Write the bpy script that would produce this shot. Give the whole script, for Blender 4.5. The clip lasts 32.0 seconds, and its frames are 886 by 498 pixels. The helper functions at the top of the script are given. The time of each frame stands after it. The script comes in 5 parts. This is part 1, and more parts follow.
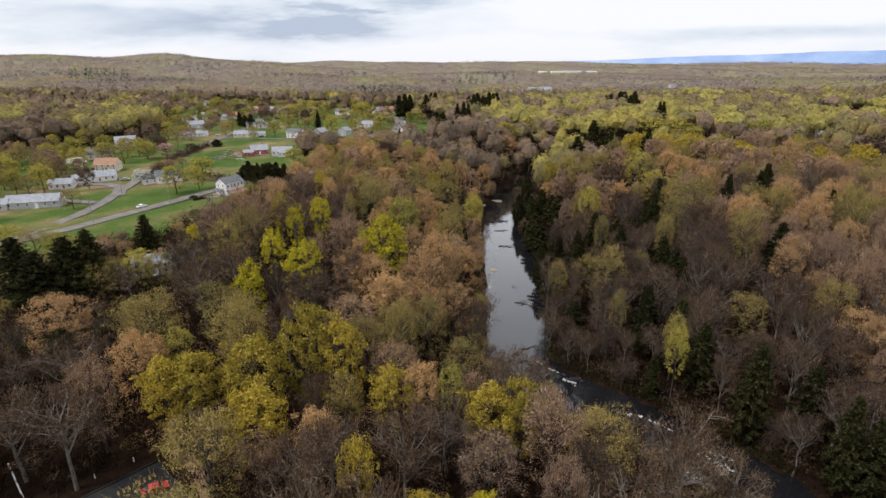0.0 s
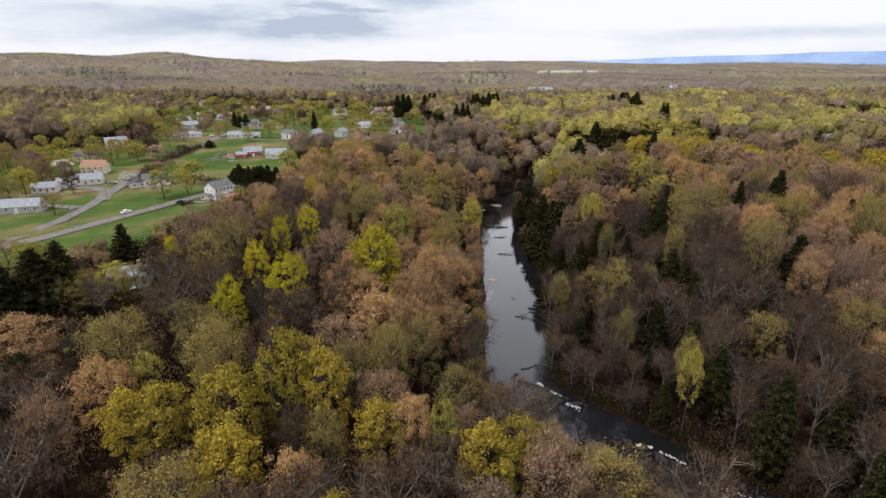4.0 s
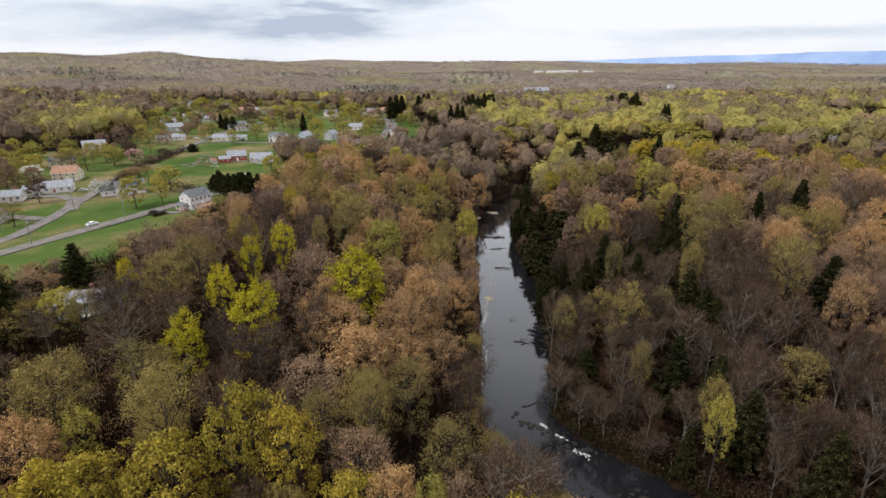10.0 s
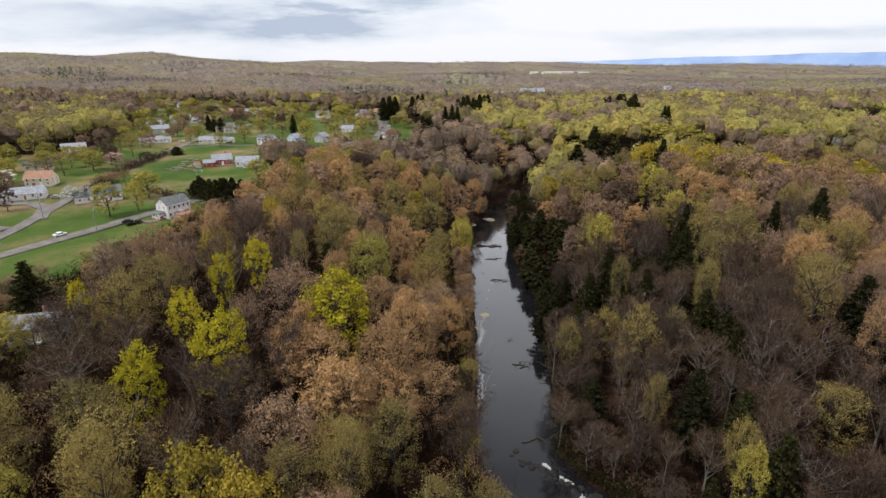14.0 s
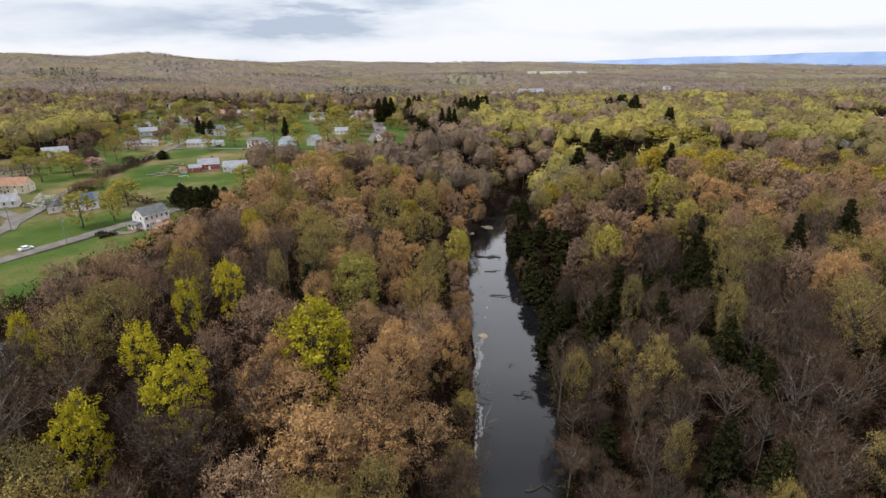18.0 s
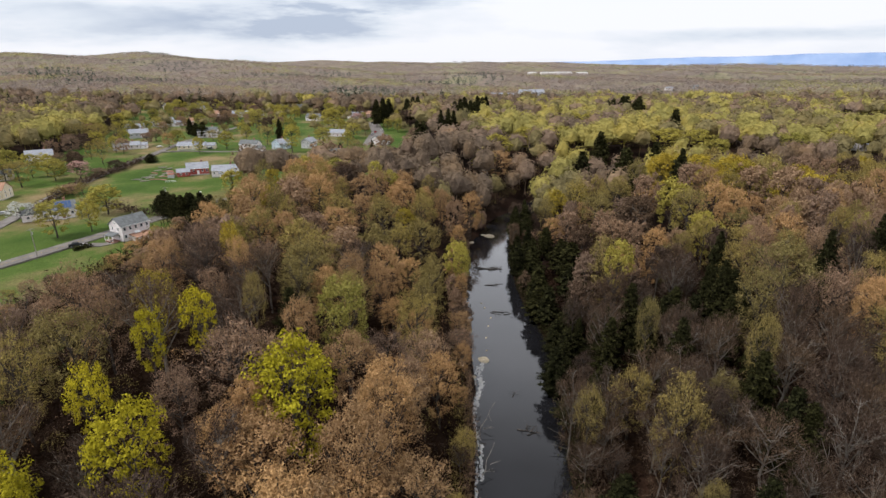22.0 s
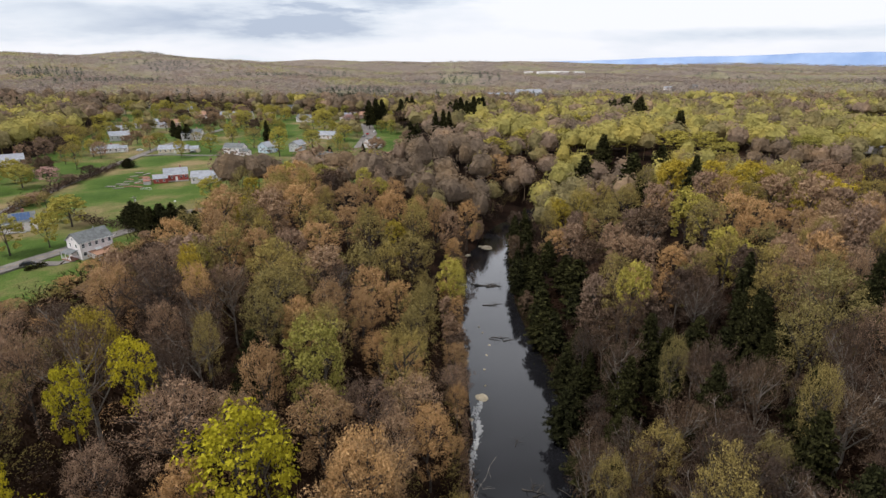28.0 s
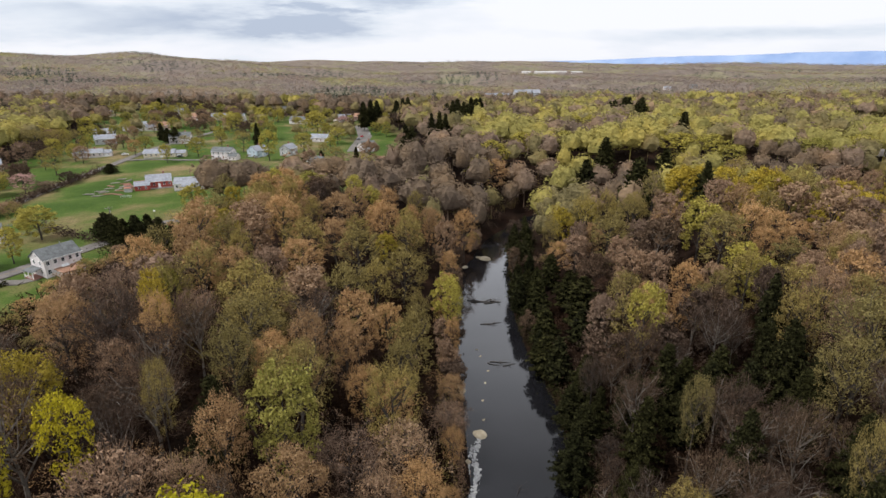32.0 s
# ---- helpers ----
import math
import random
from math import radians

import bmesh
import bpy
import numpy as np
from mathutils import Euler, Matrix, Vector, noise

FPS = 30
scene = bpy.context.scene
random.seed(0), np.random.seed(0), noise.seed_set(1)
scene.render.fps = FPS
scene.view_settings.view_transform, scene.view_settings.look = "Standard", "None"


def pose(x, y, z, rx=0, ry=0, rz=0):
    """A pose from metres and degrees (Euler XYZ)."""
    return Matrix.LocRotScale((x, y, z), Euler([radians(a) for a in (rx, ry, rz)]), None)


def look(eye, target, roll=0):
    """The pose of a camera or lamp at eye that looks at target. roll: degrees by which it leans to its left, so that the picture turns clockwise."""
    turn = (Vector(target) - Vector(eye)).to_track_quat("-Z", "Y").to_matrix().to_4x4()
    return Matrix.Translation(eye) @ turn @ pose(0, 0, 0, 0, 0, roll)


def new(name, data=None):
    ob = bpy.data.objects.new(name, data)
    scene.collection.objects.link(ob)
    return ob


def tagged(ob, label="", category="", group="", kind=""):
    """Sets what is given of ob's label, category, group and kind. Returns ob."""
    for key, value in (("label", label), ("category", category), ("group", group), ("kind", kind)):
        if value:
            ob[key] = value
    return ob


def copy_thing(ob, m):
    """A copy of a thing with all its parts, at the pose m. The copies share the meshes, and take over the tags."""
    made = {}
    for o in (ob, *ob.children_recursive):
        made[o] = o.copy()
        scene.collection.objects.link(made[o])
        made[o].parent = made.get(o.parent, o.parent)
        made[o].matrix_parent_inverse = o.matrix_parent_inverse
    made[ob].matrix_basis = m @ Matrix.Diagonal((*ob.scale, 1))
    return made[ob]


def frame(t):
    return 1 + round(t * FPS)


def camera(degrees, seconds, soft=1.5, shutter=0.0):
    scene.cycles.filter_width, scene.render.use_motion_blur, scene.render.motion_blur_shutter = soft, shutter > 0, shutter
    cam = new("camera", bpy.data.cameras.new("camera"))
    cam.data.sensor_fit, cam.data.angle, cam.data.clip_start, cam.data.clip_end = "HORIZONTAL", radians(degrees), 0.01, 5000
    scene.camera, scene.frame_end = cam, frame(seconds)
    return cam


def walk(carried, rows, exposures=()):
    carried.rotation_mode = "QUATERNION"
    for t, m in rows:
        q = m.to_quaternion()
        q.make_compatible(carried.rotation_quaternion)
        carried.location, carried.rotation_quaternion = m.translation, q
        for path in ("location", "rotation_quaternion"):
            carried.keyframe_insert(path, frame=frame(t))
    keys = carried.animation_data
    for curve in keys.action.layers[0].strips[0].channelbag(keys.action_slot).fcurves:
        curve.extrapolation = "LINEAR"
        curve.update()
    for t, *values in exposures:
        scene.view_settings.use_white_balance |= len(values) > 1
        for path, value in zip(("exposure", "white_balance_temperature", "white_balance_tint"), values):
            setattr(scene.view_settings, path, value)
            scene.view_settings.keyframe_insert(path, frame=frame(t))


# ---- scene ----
cam = camera(80.0, 32.0)
PATH = [
    (0.0, pose(0.00, 0.00, 82.93, 70.66, 0.20, -0.00)),
    (2.0, pose(0.66, 5.33, 83.14, 70.63, 0.12, 0.04)),
    (4.0, pose(1.27, 10.73, 83.35, 70.60, 0.06, 0.03)),
    (6.0, pose(1.79, 16.31, 83.53, 70.57, 0.03, -0.06)),
    (8.0, pose(2.22, 22.23, 83.54, 70.56, 0.03, -0.23)),
    (10.0, pose(2.60, 28.61, 83.27, 70.59, 0.05, -0.45)),
    (12.0, pose(3.06, 35.44, 82.95, 70.64, 0.04, -0.69)),
    (14.0, pose(3.75, 42.62, 82.83, 70.67, -0.01, -0.93)),
    (16.0, pose(4.48, 49.99, 82.88, 70.67, -0.02, -1.09)),
    (18.0, pose(5.07, 57.36, 83.02, 70.67, 0.04, -1.15)),
    (20.0, pose(5.53, 64.52, 83.16, 70.67, 0.07, -1.16)),
    (22.0, pose(5.93, 71.34, 83.22, 70.68, -0.05, -1.18)),
    (24.0, pose(6.35, 77.88, 83.19, 70.68, -0.17, -1.26)),
    (26.0, pose(6.83, 84.27, 83.06, 70.66, -0.15, -1.40)),
    (28.0, pose(7.43, 90.83, 82.99, 70.63, -0.05, -1.57)),
    (30.0, pose(8.15, 97.79, 83.12, 70.62, 0.01, -1.70)),
    (32.0, pose(8.95, 105.00, 83.38, 70.62, 0.06, -1.82)),
]
walk(cam, PATH)

# ---- world, sun ----
SUN_EL, SUN_AZ = 60.0, 245.0   # degrees; azimuth clockwise from +y


def make_world():
    w = bpy.data.worlds.new("overcast_sky")
    scene.world = w
    w.use_nodes = True
    nt = w.node_tree
    n, ln = nt.nodes, nt.links
    n.clear()
    out = n.new("ShaderNodeOutputWorld")
    sky = n.new("ShaderNodeTexSky")
    sky.sky_type, sky.sun_disc = "NISHITA", False
    sky.sun_elevation, sky.sun_rotation = radians(SUN_EL), radians(SUN_AZ)
    sky.air_density, sky.dust_density = 1.2, 2.0
    bg_sky = n.new("ShaderNodeBackground")
    bg_sky.inputs["Strength"].default_value = 0.10
    ln.new(sky.outputs[0], bg_sky.inputs["Color"])
    tc = n.new("ShaderNodeTexCoord")
    sep = n.new("ShaderNodeSeparateXYZ")
    ln.new(tc.outputs["Generated"], sep.inputs[0])
    # cloud base seen in perspective: direction over height
    hgt = n.new("ShaderNodeMath"); hgt.operation = "MAXIMUM"; hgt.inputs[1].default_value = 0.0
    ln.new(sep.outputs["Z"], hgt.inputs[0])
    add = n.new("ShaderNodeMath"); add.operation = "ADD"; add.inputs[1].default_value = 0.22
    ln.new(hgt.outputs[0], add.inputs[0])
    div = n.new("ShaderNodeVectorMath"); div.operation = "DIVIDE"
    comb = n.new("ShaderNodeCombineXYZ")
    for k in ("X", "Y", "Z"):
        ln.new(add.outputs[0], comb.inputs[k])
    ln.new(tc.outputs["Generated"], div.inputs[0]); ln.new(comb.outputs[0], div.inputs[1])
    mp = n.new("ShaderNodeMapping")
    mp.inputs["Location"].default_value = (3.1, 0.4, 0)
    mp.inputs["Scale"].default_value = (0.75, 0.9, 0.0)
    ln.new(div.outputs[0], mp.inputs[0])
    nz = n.new("ShaderNodeTexNoise")
    nz.inputs["Scale"].default_value, nz.inputs["Detail"].default_value = 1.0, 7.0
    nz.inputs["Roughness"].default_value = 0.58
    ln.new(mp.outputs[0], nz.inputs["Vector"])
    # heavier banks and a clear gap in the cloud near the horizon ahead: x and z of their middle, half sizes, weight
    fac = n.new("ShaderNodeMath"); fac.operation = "MULTIPLY_ADD"
    fac.inputs[1].default_value, fac.inputs[2].default_value = 0.35, 0.345
    ln.new(nz.outputs["Fac"], fac.inputs[0])
    ahead = n.new("ShaderNodeMapRange")
    ln.new(sep.outputs["Y"], ahead.inputs["Value"])
    level = fac.outputs[0]
    streak = n.new("ShaderNodeMapping")
    streak.inputs["Scale"].default_value = (4.5, 4.5, 26)
    ln.new(tc.outputs["Generated"], streak.inputs[0])
    shred = n.new("ShaderNodeTexNoise")
    shred.inputs["Scale"].default_value, shred.inputs["Detail"].default_value, shred.inputs["Roughness"].default_value = 1.0, 6.0, 0.62
    ln.new(streak.outputs[0], shred.inputs["Vector"])
    for cx, cz, hx, hz, weight in BANKS:
        at = n.new("ShaderNodeMapping")
        at.inputs["Location"].default_value = (-cx / hx, 0, -cz / hz)
        at.inputs["Scale"].default_value = (1 / hx, 0, 1 / hz)
        ln.new(tc.outputs["Generated"], at.inputs[0])
        far = n.new("ShaderNodeVectorMath"); far.operation = "LENGTH"
        ln.new(at.outputs[0], far.inputs[0])
        worn = n.new("ShaderNodeMath"); worn.operation = "MULTIPLY_ADD"; worn.inputs[1].default_value = 2.6
        ln.new(shred.outputs["Fac"], worn.inputs[0]); ln.new(far.outputs["Value"], worn.inputs[2])
        soft = n.new("ShaderNodeMapRange")
        soft.interpolation_type = "SMOOTHSTEP"
        soft.inputs["From Min"].default_value, soft.inputs["From Max"].default_value = 1.4, 2.5
        soft.inputs["To Min"].default_value, soft.inputs["To Max"].default_value = weight, 0.0
        ln.new(worn.outputs[0], soft.inputs["Value"])
        front = n.new("ShaderNodeMath"); front.operation = "MULTIPLY_ADD"
        ln.new(soft.outputs[0], front.inputs[0]); ln.new(ahead.outputs[0], front.inputs[1]); ln.new(level, front.inputs[2])
        level = front.outputs[0]
    ramp = n.new("ShaderNodeValToRGB")
    e = ramp.color_ramp.elements
    e[0].position, e[0].color = 0.36, (0.50, 0.575, 0.72, 1)
    e[1].position, e[1].color = 0.54, (0.97, 0.985, 1.05, 1)
    m = ramp.color_ramp.elements.new(0.45); m.color = (0.77, 0.83, 0.93, 1)
    ln.new(level, ramp.inputs[0])
    grad = n.new("ShaderNodeValToRGB")   # unseen sky, shaped for the light: brighter half-way up, dimmer overhead
    g = grad.color_ramp.elements
    g[0].position, g[0].color = 0.10, (CLOUD_RIM / 4,) * 3 + (1,)
    g[1].position, g[1].color = 1.0, (CLOUD_TOP / 4,) * 3 + (1,)
    for p, v in ((0.26, CLOUD_MID), (0.52, CLOUD_MID * 0.82), (0.66, CLOUD_TOP)):
        g.new(p).color = (v / 4,) * 3 + (1,)
    ln.new(sep.outputs["Z"], grad.inputs[0])
    lift = n.new("ShaderNodeMath"); lift.operation = "MULTIPLY"; lift.inputs[1].default_value = 4.0
    ln.new(grad.outputs[0], lift.inputs[0])
    bg_cloud = n.new("ShaderNodeBackground")
    ln.new(ramp.outputs[0], bg_cloud.inputs["Color"]); ln.new(lift.outputs[0], bg_cloud.inputs["Strength"])
    mix = n.new("ShaderNodeMixShader"); mix.inputs[0].default_value = 0.9
    ln.new(bg_sky.outputs[0], mix.inputs[1]); ln.new(bg_cloud.outputs[0], mix.inputs[2])
    ln.new(mix.outputs[0], out.inputs["Surface"])


CLOUD_RIM, CLOUD_MID, CLOUD_TOP = 1.2, 2.6, 0.85
BANKS = ((-0.50, 0.066, 0.34, 0.046, -0.13), (-0.163, 0.060, 0.13, 0.028, -0.12), (-0.01, 0.103, 0.22, 0.024, -0.15),
         (0.55, 0.043, 0.24, 0.012, -0.10), (0.40, 0.085, 0.34, 0.035, 0.14), (0.05, 0.025, 0.40, 0.018, 0.07))
make_world()
sun = new("sun", bpy.data.lights.new("sun", "SUN"))
sun.data.energy, sun.data.angle, sun.data.color = 4.0, radians(10), (1.0, 0.975, 0.94)
az, el = radians(SUN_AZ), radians(SUN_EL)
sun.matrix_basis = look((0, 0, 300), (-math.sin(az) * math.cos(el), -math.cos(az) * math.cos(el), 300 - math.sin(el)))
scene.view_settings.exposure = -0.18


# ---- materials ----
def nodes_of(name):
    m = bpy.data.materials.new(name)
    m.use_nodes = True
    nt = m.node_tree
    bsdf = nt.nodes["Principled BSDF"]
    return m, nt, bsdf


def noise_at(nt, scale, detail=4.0, rough=0.55, space="Object"):
    tc = nt.nodes.new("ShaderNodeTexCoord")
    nz = nt.nodes.new("ShaderNodeTexNoise")
    nz.inputs["Scale"].default_value, nz.inputs["Detail"].default_value = scale, detail
    nz.inputs["Roughness"].default_value = rough
    nt.links.new(tc.outputs[space], nz.inputs["Vector"])
    return nz


def ramp_of(nt, source, stops):
    r = nt.nodes.new("ShaderNodeValToRGB")
    els = r.color_ramp.elements
    while len(els) < len(stops):
        els.new(0.5)
    for e, (p, c) in zip(els, stops):
        e.position, e.color = p, (*c, 1)
    nt.links.new(source, r.inputs[0])
    return r


def mixed(nt, fac, a, b, mode="MIX"):
    x = nt.nodes.new("ShaderNodeMix")
    x.data_type, x.blend_type = "RGBA", mode
    for sock, v in ((0, fac), (6, a), (7, b)):
        if isinstance(v, (int, float)):
            x.inputs[sock].default_value = v
        elif isinstance(v, tuple):
            x.inputs[sock].default_value = (*v, 1)
        else:
            nt.links.new(v, x.inputs[sock])
    return x.outputs[2]


def bumped(nt, bsdf, height, strength, distance):
    b = nt.nodes.new("ShaderNodeBump")
    b.inputs["Strength"].default_value, b.inputs["Distance"].default_value = strength, distance
    nt.links.new(height, b.inputs["Height"])
    nt.links.new(b.outputs[0], bsdf.inputs["Normal"])


def plain(name, a, b, scale, rough=0.8, metal=0.0, bump=0.0, fine=None, spec=0.3):
    """Two tones in large patches, finer grain over them, slight relief."""
    m, nt, bsdf = nodes_of(name)
    big = noise_at(nt, scale, 5.0)
    col = ramp_of(nt, big.outputs["Fac"], [(0.35, a), (0.65, b)]).outputs[0]
    small = noise_at(nt, fine or scale * 9, 3.0)
    grain = ramp_of(nt, small.outputs["Fac"], [(0.3, (0.75, 0.75, 0.75)), (0.7, (1.15, 1.15, 1.15))]).outputs[0]
    nt.links.new(mixed(nt, 1.0, col, grain, "MULTIPLY"), bsdf.inputs["Base Color"])
    bsdf.inputs["Roughness"].default_value, bsdf.inputs["Metallic"].default_value = rough, metal
    bsdf.inputs["Specular IOR Level"].default_value = spec
    if bump:
        bumped(nt, bsdf, small.outputs["Fac"], bump, 0.05)
    return m


def leafy(name, a, b, c, through_light=0.22, joined=False):
    """Leaves, buds or twigs: tint by tree, by patch of the wood and by leaf."""
    m = bpy.data.materials.new(name)
    m.use_nodes = True
    nt = m.node_tree
    nt.nodes.clear()
    out = nt.nodes.new("ShaderNodeOutputMaterial")
    geo = nt.nodes.new("ShaderNodeNewGeometry")
    if joined:
        a, c = tuple(0.88 * q for q in b), tuple(1.12 * q for q in b)
    leaf = ramp_of(nt, geo.outputs["Random Per Island"], [(0.0, a), (0.5, b), (1.0, c)]).outputs[0]
    if joined:
        nz = noise_at(nt, 0.045, 3.0)
        dab = ramp_of(nt, noise_at(nt, 0.55, 4.0, 0.7).outputs["Fac"], [(0.3, (0.72, 0.72, 0.74)), (0.5, (1, 1, 1)), (0.7, (1.25, 1.24, 1.18))]).outputs[0]
        leaf = mixed(nt, 1.0, leaf, dab, "MULTIPLY")
        tint = ramp_of(nt, nz.outputs["Fac"], [(0.3, (0.72, 0.74, 0.80)), (0.5, (1, 1, 1)), (0.7, (1.22, 1.12, 0.95))]).outputs[0]
    else:
        info = nt.nodes.new("ShaderNodeObjectInfo")
        tint = ramp_of(nt, info.outputs["Random"], [(0.0, (0.74, 0.76, 0.82)), (0.4, (0.98, 0.96, 0.96)), (0.7, (1.08, 1.03, 0.95)), (1.0, (1.2, 1.18, 1.08))]).outputs[0]
    col = mixed(nt, 1.0, leaf, tint, "MULTIPLY")
    d = nt.nodes.new("ShaderNodeBsdfDiffuse")
    t = nt.nodes.new("ShaderNodeBsdfTranslucent")
    mx = nt.nodes.new("ShaderNodeMixShader")
    mx.inputs[0].default_value = through_light
    nt.links.new(col, d.inputs[0]); nt.links.new(col, t.inputs[0])
    nt.links.new(d.outputs[0], mx.inputs[1]); nt.links.new(t.outputs[0], mx.inputs[2])
    nt.links.new(mx.outputs[0], out.inputs["Surface"])
    return m


LEAVES = {
    "yellow": ((0.165, 0.123, 0.02), (0.295, 0.226, 0.034), (0.41, 0.32, 0.055)),
    "lime": ((0.165, 0.143, 0.032), (0.285, 0.25, 0.056), (0.39, 0.345, 0.09)),
    "bright": ((0.21, 0.182, 0.014), (0.335, 0.29, 0.02), (0.45, 0.395, 0.034)),
    "olive": ((0.13, 0.101, 0.036), (0.22, 0.174, 0.062), (0.31, 0.248, 0.092)),
    "orange": ((0.225, 0.137, 0.066), (0.335, 0.208, 0.102), (0.43, 0.275, 0.14)),
    "red": ((0.135, 0.088, 0.057), (0.215, 0.143, 0.095), (0.295, 0.202, 0.14)),
    "bare": ((0.034, 0.022, 0.015), (0.074, 0.050, 0.035), (0.140, 0.100, 0.073)),
    "pine": ((0.009, 0.0092, 0.005), (0.020, 0.0205, 0.009), (0.045, 0.045, 0.018)),
    "pink": ((0.24, 0.14, 0.13), (0.36, 0.22, 0.21), (0.46, 0.31, 0.29)),
    "white": ((0.38, 0.38, 0.31), (0.5, 0.5, 0.43), (0.62, 0.62, 0.56)),
}
WOOD_TINT = {"yellow": (0.285, 0.248, 0.08), "olive": (0.19, 0.157, 0.075), "orange": (0.27, 0.19, 0.12),
             "red": (0.205, 0.146, 0.104), "bare": (0.155, 0.115, 0.082), "pine": (0.026, 0.034, 0.020)}
LEAF = {k: leafy(k + "_leaves", *v, through_light=0.08 if k in ("bare", "red", "pine") else 0.22) for k, v in LEAVES.items()}
WOODS = {k: leafy(k + "_woods", *[WOOD_TINT[k]] * 3, joined=True) for k in ("yellow", "olive", "orange", "red", "bare", "pine")}
# lighter and greyer than the nearer woods: aerial haze is mixed into these colours
FAR_HAZE_TINT = {"yellow": (0.31, 0.285, 0.145), "olive": (0.255, 0.235, 0.155), "orange": (0.29, 0.225, 0.165),
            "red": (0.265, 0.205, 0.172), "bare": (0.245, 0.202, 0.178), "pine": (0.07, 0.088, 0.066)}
FAR_WOODS = {k: leafy(k + "_far_woods", *[v] * 3, through_light=0.45, joined=True) for k, v in FAR_HAZE_TINT.items()}
BARK = plain("bark", (0.028, 0.022, 0.018), (0.065, 0.053, 0.044), 0.9, 0.95, bump=0.4)
PALE_BARK = plain("pale_bark", (0.09, 0.076, 0.063), (0.18, 0.158, 0.135), 0.7, 0.9, bump=0.3)
ASPHALT = plain("asphalt", (0.105, 0.093, 0.085), (0.17, 0.152, 0.14), 0.25, 0.9, bump=0.2)
DARK_ASPHALT = plain("dark_asphalt", (0.012, 0.012, 0.013), (0.024, 0.024, 0.026), 0.3, 0.85, bump=0.2)
WHITE_SIDING = plain("white_siding", (0.58, 0.53, 0.52), (0.72, 0.67, 0.66), 0.5, 0.6)
CREAM_SIDING = plain("cream_siding", (0.55, 0.47, 0.33), (0.66, 0.58, 0.44), 0.5, 0.65)
BLUE_SIDING = plain("blue_siding", (0.36, 0.44, 0.50), (0.46, 0.54, 0.60), 0.5, 0.65)
GREY_SIDING = plain("grey_siding", (0.33, 0.33, 0.33), (0.45, 0.45, 0.44), 0.5, 0.7)
RED_SIDING = plain("red_siding", (0.26, 0.045, 0.04), (0.38, 0.08, 0.065), 0.6, 0.7)
PINK_SIDING = plain("pink_siding", (0.48, 0.30, 0.26), (0.6, 0.4, 0.36), 0.5, 0.7)
# near-black brush: the shade in the gaps between the trees is in its colour
SHADED_UNDERGROWTH = leafy("undergrowth", (0.010, 0.006, 0.004), (0.020, 0.012, 0.008), (0.038, 0.024, 0.016))
GREY_ROOF = plain("grey_shingles", (0.085, 0.09, 0.09), (0.15, 0.157, 0.16), 0.8, 0.85, bump=0.4)
LIGHT_ROOF = plain("light_shingles", (0.19, 0.20, 0.225), (0.29, 0.30, 0.33), 0.8, 0.8, bump=0.4)
BROWN_ROOF = plain("brown_shingles", (0.24, 0.13, 0.085), (0.33, 0.19, 0.125), 0.8, 0.85, bump=0.4)
TRIM = plain("white_trim", (0.70, 0.70, 0.69), (0.8, 0.8, 0.79), 1.0, 0.5)
BRICK = plain("brick_red", (0.20, 0.09, 0.07), (0.30, 0.15, 0.11), 1.2, 0.9, bump=0.5)
CONCRETE = plain("concrete", (0.30, 0.29, 0.27), (0.42, 0.41, 0.38), 0.6, 0.9, bump=0.3)
DIRT = plain("bare_dirt", (0.22, 0.13, 0.085), (0.32, 0.20, 0.14), 0.2, 1.0, bump=0.5)
STONE = plain("river_stone", (0.010, 0.009, 0.008), (0.034, 0.030, 0.026), 0.9, 0.9, bump=0.6)
SAND = plain("pale_sand", (0.30, 0.25, 0.17), (0.44, 0.38, 0.28), 0.8, 0.95, bump=0.3)
WET_WOOD = plain("wet_wood", (0.022, 0.018, 0.015), (0.06, 0.05, 0.042), 1.5, 0.6, bump=0.5)
GREY_WOOD = plain("grey_wood", (0.16, 0.14, 0.12), (0.28, 0.25, 0.22), 1.5, 0.9, bump=0.5)
FOAM = plain("foam", (0.26, 0.26, 0.26), (0.50, 0.50, 0.49), 2.0, 0.7, bump=0.6)
YELLOW_PAINT = plain("yellow_paint", (0.10, 0.07, 0.02), (0.42, 0.29, 0.07), 1.5, 0.7)
WHITE_PAINT = plain("white_paint", (0.6, 0.6, 0.6), (0.78, 0.78, 0.78), 1.5, 0.6)
RED_PAINT = plain("red_car_paint", (0.38, 0.03, 0.035), (0.45, 0.045, 0.05), 1.0, 0.25, spec=0.6)
RUBBER = plain("rubber", (0.015, 0.015, 0.015), (0.03, 0.03, 0.03), 3.0, 0.8)
STEEL = plain("dull_steel", (0.38, 0.38, 0.39), (0.5, 0.5, 0.5), 2.0, 0.45, metal=0.8)


def glass_dark():
    m, nt, b = nodes_of("window_glass")
    b.inputs["Base Color"].default_value = (0.03, 0.035, 0.045, 1)
    b.inputs["Roughness"].default_value = 0.06
    b.inputs["Specular IOR Level"].default_value = 0.6
    return m


def solar_panel():
    m, nt, b = nodes_of("solar_panel")
    nz = noise_at(nt, 0.6)
    nt.links.new(ramp_of(nt, nz.outputs["Fac"], [(0.3, (0.03, 0.06, 0.13)), (0.7, (0.06, 0.10, 0.20))]).outputs[0], b.inputs["Base Color"])
    b.inputs["Roughness"].default_value = 0.2
    return m


